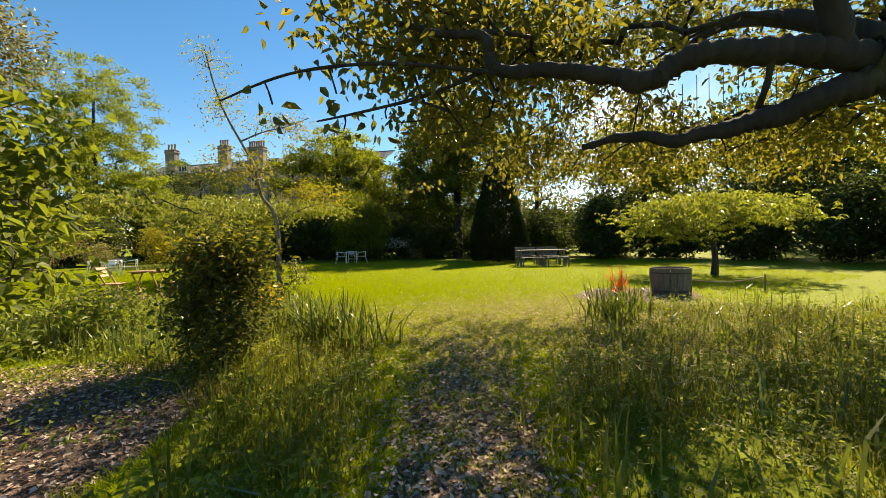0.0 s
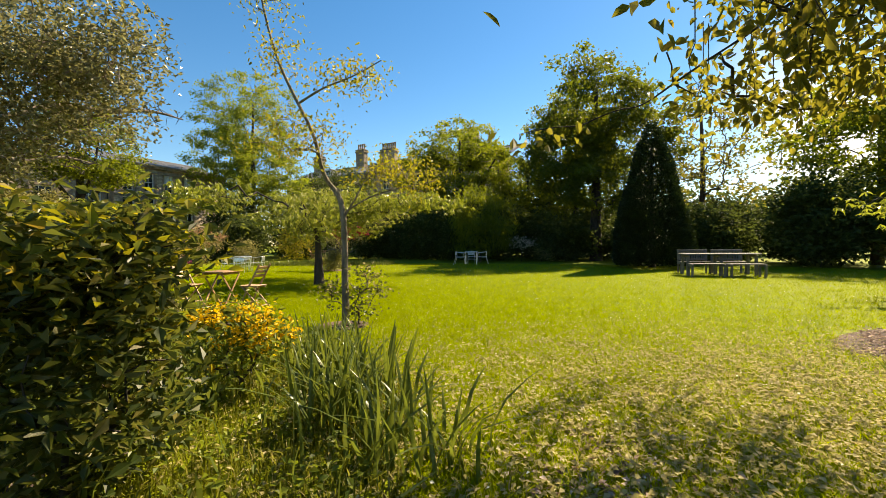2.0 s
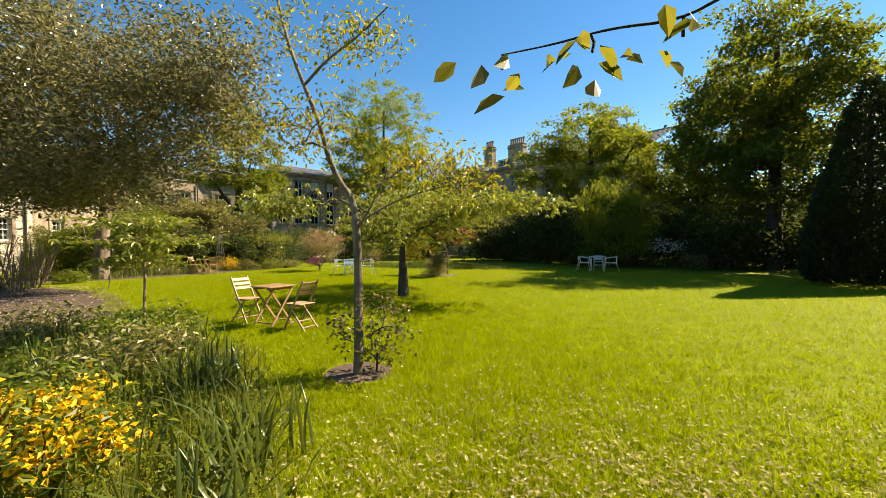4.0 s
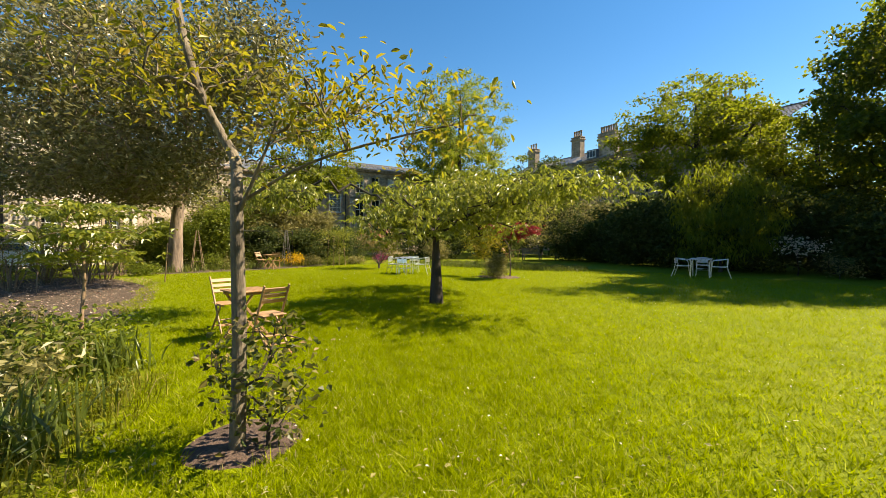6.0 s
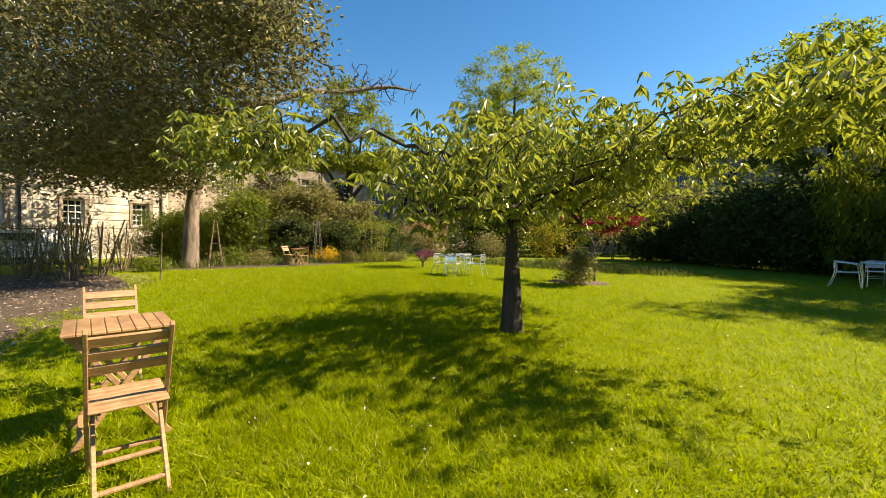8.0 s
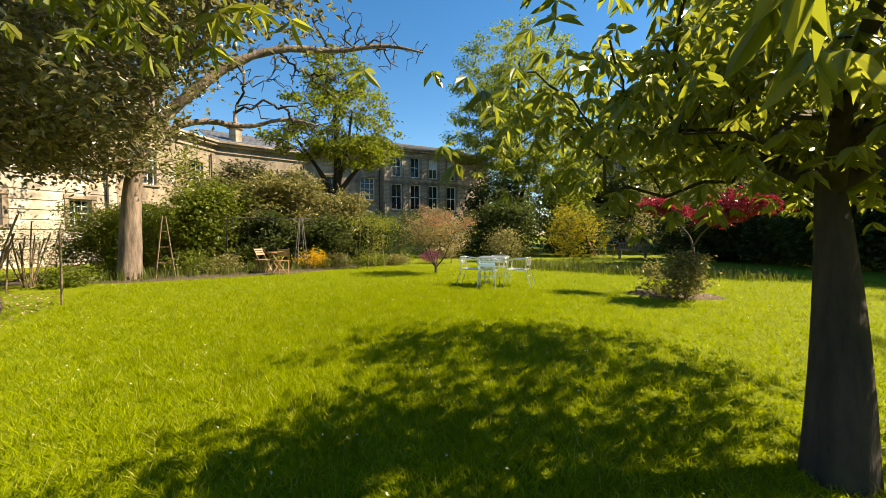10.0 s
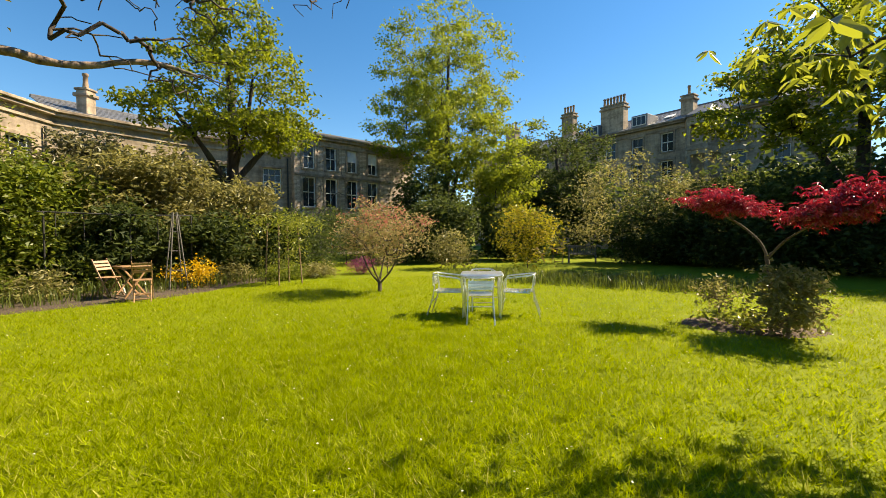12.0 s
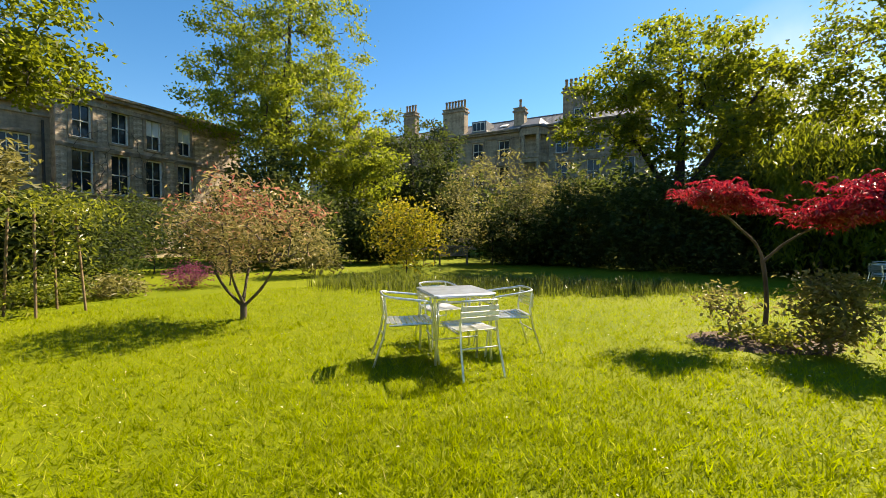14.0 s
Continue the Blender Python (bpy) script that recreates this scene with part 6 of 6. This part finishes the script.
# half-barrel planter
planter = thing("barrel_planter", (4.75, 8.75, 0), "weathered half-barrel planter in the round bed", "planter")
for k in range(20):
    u = k / 20 * 2 * math.pi
    bm = bmesh.new()
    rows = []
    for z, r in ((0.0, 0.33), (0.22, 0.385), (0.45, 0.40), (0.60, 0.395)):
        a0, a1 = u - math.pi / 20 * 0.94, u + math.pi / 20 * 0.94
        rows.append([bm.verts.new((q * math.cos(a), q * math.sin(a), z)) for q, a in ((r, a0), (r, a1), (r - 0.025, a1), (r - 0.025, a0))])
    for r0, r1 in zip(rows, rows[1:]):
        for c in range(4):
            bm.faces.new((r0[c], r0[(c + 1) % 4], r1[(c + 1) % 4], r1[c]))
    bm.faces.new(rows[-1])
    part("stave", bm, M["barrel"], planter)
for z, r in ((0.12, 0.365), (0.5, 0.405)):
    ring = [(r * math.cos(a), r * math.sin(a), z) for a in np.linspace(0, 2 * math.pi, 25)]
    tube("hoop", ring, 0.012, M["iron"], planter, 6, 0)
v, f = sweep(np.array([[0, 0, 0.5], [0, 0, 0.53], [0, 0, 0.54]]), [0.36, 0.36, 0.001], 20)
hang("soil", mesh_of("soil", v, f, M["mulch"]), planter, "dark potting soil")

rope = thing("low_rope", (0, 0, 0), "pale rope strung low round the bed", "rope")
tube("cord", [(5.1, 8.6, 0.34), (5.7, 8.75, 0.27), (6.3, 8.9, 0.26), (7.0, 9.1, 0.33)], 0.012, M["twig"], rope, 6, 2)
for x, y in ((5.1, 8.6), (7.0, 9.1)):
    tube("peg", [(x, y, -0.02), (x, y, 0.38)], 0.016, M["twig"], rope, 6, 0)


def strap_leaf(height, width, lean, mat):
    """One arching strap leaf."""
    rows = []
    for q in (0.0, 0.3, 0.6, 0.85, 1.0):
        w = width * (0.5 if q < 0.7 else 0.5 * (1.02 - q) / 0.32)
        y, z = lean * height * q ** 2.2, height * (q - 0.22 * lean * q ** 3)
        rows += [(-w, y, z), (0, y - 0.12 * width, z), (w, y, z)]
    f = [(a, a + 1, a + 4, a + 3) for r in range(4) for a in (3 * r, 3 * r + 1)]
    return mesh_of("leaf", rows, f, mat, True)


STRAPS = {}


def strap_plant(name, place, n, height, width, spread, mat, label, lean=0.5):
    ob = thing(name, place, label, "plant")
    key = (round(height, 2), width, mat.name)
    if key not in STRAPS:
        STRAPS[key] = [strap_leaf(height * h, width * w, lean * b, mat) for h, w, b in ((1.1, 1, 0.5), (1.0, 0.8, 1.2), (0.85, 1.1, 2.2), (0.7, 0.9, 0.9), (0.95, 0.8, 3.0), (0.6, 1, 1.6))]
    for k in range(n):
        x, y = rng.normal(0, spread, 2)
        hang("leaf", STRAPS[key][k % 6], ob, at=pose(x, y, -0.02, rng.normal(0, 6), rng.normal(0, 6), rng.uniform(0, 360)))
    return ob


strap_plant("red_phormium", (3.75, 8.9, 0.03), 26, 0.62, 0.035, 0.07, M["redplant"], "upright red strap-leaved plant in mulch", 0.25)
for x, y, n, h in ((2.55, 6.2, 110, 0.62), (-1.55, 5.3, 120, 0.62), (-1.95, 5.9, 90, 0.6), (-0.95, 5.0, 70, 0.55), (3.1, 7.0, 70, 0.5), (-4.3, 7.0, 90, 0.5), (-6.2, 7.5, 80, 0.45), (-2.6, 6.5, 80, 0.55)):
    strap_plant("iris_clump", (x, y, 0), n, h, 0.026, 0.2, M["strap"], "clump of green iris leaves at the lawn's edge", 0.3)

# obelisks, arch and stakes
def obelisk(place, label, h=1.9, w=0.5, mat=None):
    ob = thing("plant_obelisk", place, label, "plant support")
    for sx in (-1, 1):
        for sy in (-1, 1):
            tube("pole", [(sx * w / 2, sy * w / 2, 0), (sx * 0.04, sy * 0.04, h)], 0.016, mat, ob, 6, 0)
    for q in (0.25, 0.5, 0.75):
        e = w / 2 * (1 - q) + 0.04 * q
        tube("rung", [(-e, -e, h * q), (e, -e, h * q), (e, e, h * q), (-e, e, h * q), (-e, -e, h * q)], 0.01, mat, ob, 5, 0)
    return ob


obelisk((-22.3, 11.1, 0), "weathered wooden plant obelisk in the border", 1.9, 0.5, M["twig"])
obelisk((-22.9, 15.4, 0), "thin metal obelisk beside yellow azalea", 2.0, 0.42, M["greywood"])
swing = thing("trellis_rail", (-23.6, 14.6, 0), "dark iron frame with hanging chains", "frame")
for y in (-1.6, 0.0, 1.4):
    tube("post", [(0, y, 0), (0, y, 1.95)], 0.02, M["iron"], swing, 6, 0)
tube("rail", [(0, -1.7, 1.95), (0, 0, 1.93), (0, 1.5, 1.96)], 0.018, M["iron"], swing, 6, 0)
for k in range(6):
    tube("chain", [(0, -1.4 + k * 0.5, 1.93), (0.01, -1.4 + k * 0.5, 1.4 - 0.1 * (k % 3))], 0.012, M["iron"], swing, 5, 0)

arch = thing("rose_arch", (-21.9, 17.75, 0), "rustic pole arch draped in a yellow-green climber", "arch")
for sx, sy in ((-0.35, -0.3), (0.35, -0.25), (-0.3, 0.4), (0.35, 0.45)):
    tube("pole", [(sx, sy, -0.02), (sx * 0.9, sy * 0.9, 0.9), (sx * 0.8, sy * 0.8, 1.75)], 0.022, M["twig"], arch, 6, 1)
at_tips = blob_points([(0, 0, 1.75, 0.95, 1.1, 0.34, 50), (0.3, 0.2, 1.1, 0.35, 0.5, 0.6, 18), (-0.2, -0.2, 0.4, 0.5, 0.5, 0.35, 16)], 0.1)
v, f = clumped(at_tips, 18, 0.17, 0.10, 0.045, 0.5)
hang("climber", mesh_of("climber", v, f, M["lime"]), arch, "yellow-green climbing leaves")

for x, y, h, lx in ((-17.5, 9.3, 1.35, 0.42), (-16.2, 6.2, 1.0, -0.1), (-19.4, 7.2, 1.2, 0.12), (-20.6, 8.0, 1.1, -0.15)):
    st = thing("garden_stake", (x, y, 0), "rough wooden stake in the soil", "stake")
    tube("stick", [(0, 0, -0.05), (lx * 0.4, 0.03, h * 0.5), (lx, 0.05, h)], 0.018, M["twig"], st, 6, 1)

# small car behind the border
car = thing("parked_car", (-27.6, 4.9, 0), "small white parked car behind the border", "car", "", "", 58)
side = [(-1.75, 0.35), (-1.8, 0.75), (-1.55, 0.95), (-0.95, 1.38), (0.35, 1.44), (1.0, 1.02), (1.65, 0.86), (1.8, 0.6), (1.75, 0.32)]
bm = bmesh.new()
rings = [[bm.verts.new((x, s * w * (1.0 if z < 0.98 else 0.86), z)) for x, z in side] for s, w in ((-1, 0.72), (-1, 0.80), (1, 0.80), (1, 0.72))]
for r0, r1 in zip(rings, rings[1:]):
    for k in range(len(side) - 1):
        bm.faces.new((r0[k], r0[k + 1], r1[k + 1], r1[k]))
    bm.faces.new((r0[-1], r0[0], r1[0], r1[-1]))
bm.faces.new(rings[0])
bm.faces.new(rings[-1][::-1])
bmesh.ops.bevel(bm, geom=list(bm.edges), offset=0.03, segments=1, affect="EDGES")
body = part("body", bm, M["car"], car)
for s in (-1, 1):
    part("window", box(1.7, 0.02, 0.3, (-0.25, s * 0.735, 1.15), 0.01, (s * 6, 0, 0)), M["glass"], body)
    for x in (-1.1, 1.15):
        v, f = sweep(np.array([[x, s * 0.62, 0.3], [x, s * 0.64, 0.3], [x, s * 0.78, 0.3], [x, s * 0.8, 0.3]]), [0.02, 0.3, 0.3, 0.02], 18)
        wheel = hang("wheel", mesh_of("wheel", v, f, M["iron"], True), car, "black tyre")
        v, f = sweep(np.array([[x, s * 0.79, 0.3], [x, s * 0.805, 0.3], [x, s * 0.81, 0.3]]), [0.19, 0.18, 0.01], 14)
        hang("rim", mesh_of("rim", v, f, M["alu"], True), wheel)

# iron railing before the crescent
railing = thing("iron_railing", (0, 0, 0), "dark iron railing before the crescent", "railing")
RA = [(-24.0, 0.5), (-28.2, 6.0)]
bars = 34
pole = None
for k in range(bars):
    q = k / (bars - 1)
    p = (RA[0][0] * (1 - q) + RA[1][0] * q, RA[0][1] * (1 - q) + RA[1][1] * q, 0)
    if pole is None:
        pole = tube("bar", [(0, 0, 0), (0, 0, 1.6), (0, 0, 1.72)], [0.014, 0.014, 0.003], M["iron"], railing, 5, 0)
        pole.matrix_local = pose(*p)
    else:
        hang("bar", pole.data, railing, at=pose(*p))
for z in (0.25, 1.5):
    tube("rail", [(*RA[0], z), (*RA[1], z)], 0.02, M["iron"], railing, 5, 0)

# ---- grass, litter and flowers ----
WALK = np.array([(0.0, 1.0), (0.1, 5.0), (-1.2, 8.3), (-4.5, 9.9), (-9.0, 11.4), (-13.0, 13.2), (-14.2, 16.0)])
LEFT_BED = [(-0.45, 0.3), (-0.5, 2.0), (-0.7, 4.0), (-1.1, 5.3), (-1.9, 6.2), (-3.7, 7.3), (-5.6, 7.9), (-9.0, 7.3), (-10.0, 5.0), (-7.0, 3.5), (-4.6, 4.4), (-2.6, 3.9), (-1.7, 2.6), (-1.6, 0.3)]
RIGHT_BED = [(0.75, 0.3), (0.8, 2.0), (1.0, 3.6), (1.6, 5.0), (2.3, 6.0), (3.2, 7.3), (5.2, 7.6), (7.5, 6.5), (7.0, 1.0), (3.0, 0.2)]
SOIL = [(-3.5, 8.25, 0.4), (-11.2, 19.4, 1.0), (4.1, 8.9, 1.25), (-14.0, 5.7, 2.6), (-16.5, 6.0, 2.7), (-19.0, 6.2, 2.8), (-10.8, 5.7, 2.1), (-3.1, 2.5, 1.3)]

seg = rng.integers(0, len(WALK) - 1, 840000)
q = rng.uniform(0, 1, len(seg))[:, None]
p = WALK[seg] * (1 - q) + WALK[seg + 1] * q + rng.normal(0, 1, (len(seg), 2)) * rng.choice([1.3, 3.0, 5.5], len(seg))[:, None]
ok = ~inside(LEFT_BED, p) & ~inside(RIGHT_BED, p)
for x, y, r in SOIL:
    ok &= np.hypot(p[:, 0] - x, p[:, 1] - y) > r
ok &= ~((np.abs(p[:, 0] - 0.15) < 0.5) & (p[:, 1] < 5.2) & (rng.uniform(0, 1, len(p)) < 0.5)) & (p[:, 1] < 26)
p = p[ok]
wave = 0.5 + 0.25 * (np.sin(p[:, 0] * 7.1 + 2 * np.sin(p[:, 1] * 3.3)) + np.sin(p[:, 1] * 6.3 + 2 * np.sin(p[:, 0] * 2.7)))
v, f = turf(p, 0.03 + 0.03 * wave, 0.008)
stuff("lawn_grass", v, f, M["blade"], "short sunlit lawn grass", "grass")
tuft = p[rng.integers(0, len(p), 10500)]
tuft = np.repeat(tuft, 9, 0) + rng.normal(0, 0.022, (len(tuft) * 9, 2))
v, f = turf(tuft, 0.085, 0.009)
stuff("grass_tufts", v, f, M["blade"], "taller tufts of grass left standing in the lawn", "grass")
far = scatter([(-21, 9.5), (6, 8), (12, 12), (10, 24), (-4, 26), (-18, 26), (-22, 19)], 210000)
v, f = turf(far, 0.05, 0.012)
stuff("lawn_grass", v, f, M["blade"], "short lawn grass further off", "grass")

p = np.concatenate([scatter(LEFT_BED, 30000), scatter(RIGHT_BED, 30000)])
p = np.concatenate([p + rng.normal(0, 0.16, p.shape), rng.normal((-3.1, 2.6), (1.3, 1.3), (2200, 2)), rng.normal((0.15, 3.2), (0.5, 1.6), (900, 2))])
worn = (np.abs(p[:, 0] - 0.12 - 0.1 * np.sin(p[:, 1] * 1.7) - 0.22 * (p[:, 1] - 3.2).clip(0, 3)) < 0.46 + 0.1 * (p[:, 1] - 3.2).clip(0, 3)) & (p[:, 1] < 5.6) | ((p[:, 0] < -1.5 - 0.9 * (p[:, 1] - 2.0).clip(0, 3)) & (p[:, 1] < 4.4) & (p[:, 0] > -5.2))
p = p[~worn | (rng.uniform(0, 1, len(p)) < 0.08)]
hgt = np.array([0.125 + 0.2 * noise.noise(Vector((x * 0.9, y * 0.9, 3.0))) for x, y in p]).clip(0.05, 0.42)
v, f = blades(p, hgt, 0.009, 0.95)
stuff("long_grass", v, f, M["long"], "long unmown grass beside the path", "grass")
p = np.concatenate([scatter([(-10, 4.5), (-5, 4.4), (-3, 4.2), (-3.5, 7.0), (-9, 7.2)], 1500), scatter(RIGHT_BED, 500), scatter(LEFT_BED, 500)])
v, f = blades(p, 0.42, 0.02, 0.4)
stuff("bluebell_leaves", v, f, M["strap"], "strap leaves of bulbs among the long grass", "plant")
p = scatter([(-19.9, 22.2), (-17.5, 21.9), (-14.0, 22.6), (-10.5, 24.0), (-11.0, 25.5), (-15.5, 25.0), (-20.0, 24.6)], 5200)
p = p + rng.normal(0, 0.22, p.shape)
hgt = np.array([0.27 + 0.2 * noise.noise(Vector((x * 1.3, y * 1.3, 5.0))) for x, y in p]).clip(0.1, 0.45)
v, f = blades(p, hgt, 0.02, 0.5)
stuff("bulb_strip", v, f, M["strap"], "strip of fading bulb leaves left unmown", "plant")
p = scatter([(-24.5, 9.0), (-21.6, 9.6), (-21.8, 13.0), (-23.0, 18.6), (-25.0, 18.0)], 2200)
v, f = blades(p, 0.4, 0.02, 0.5)
stuff("border_plants", v, f, M["strap"], "low leafy growth along the border", "plant")


def litter(p, size, mat, name, label, z=0.012, up=0.75):
    n = len(p)
    at = np.concatenate([p, np.full((n, 1), z) + rng.uniform(0, 0.02, (n, 1))], 1)
    axis = rng.normal(size=(n, 3)) * np.array([1, 1, 0.22])
    v, f = leaves(at, axis, rng.normal(size=(n, 3)) * (1 - up) + np.array([0, 0, up]), size * rng.uniform(0.5, 1.3, n), size * rng.uniform(0.4, 0.9, n), 0.15)
    return stuff(name, v, f, mat, label, "leaf litter" if "litter" in name else "flower")


litter(np.concatenate([rng.normal((0.15, 2.6), (0.3, 1.5), (7600, 2)), scatter([(-4.8, 0.8), (-1.8, 1.0), (-1.9, 3.6), (-3.2, 4.4), (-4.9, 4.0)], 8500)]), 0.045, M["chip"], "leaf_litter", "dry brown leaf litter on the path")
v, f = blades(rng.normal((1.4, 6.5), (2.0, 1.5), (30000, 2)), 0.05, 0.008, 1.0)
stuff("dry_grass", v, f, M["straw"], "thin dry straw-coloured grass where the lawn begins", "grass")
weeds = np.concatenate([scatter(RIGHT_BED, 800), scatter(LEFT_BED, 600), rng.normal((-3.4, 3.4), (1.2, 0.9), (160, 2))])
weeds = np.concatenate([weeds, rng.uniform(0.04, 0.22, (len(weeds), 1))], 1)
v, f = clumped(weeds, 9, 0.06, 0.05, 0.032, 0.1, 1, 0.75, 0.5)
stuff("broadleaf_weeds", v, f, M["climb"], "broad-leaved weeds among the long grass", "plant")
litter(rng.normal((1.5, 6.0), (1.9, 1.5), (21000, 2)), 0.042, M["straw"], "leaf_litter", "dry leaves scattered on thin lawn", 0.03)
litter(scatter([(2.7, 8.3), (4.0, 7.8), (5.5, 8.8), (5.2, 9.8), (3.4, 9.8)], 1500), 0.045, M["chip"], "leaf_litter", "bark mulch of the round bed", 0.05)
litter(scatter([(-20, 5), (-9, 5), (-9, 8), (-17, 9.2), (-20, 9)], 3500), 0.05, M["chip"], "leaf_litter", "dry leaves on bare soil")
daisies = np.concatenate([scatter([(-21, 10), (4, 9), (9, 14), (-3, 20), (-16, 21)], 1100), rng.normal((0.3, 6.8), (1.8, 1.5), (500, 2))])
litter(daisies, 0.022, M["petal"], "daisies", "tiny white daisies and fallen petals in the lawn", 0.045)
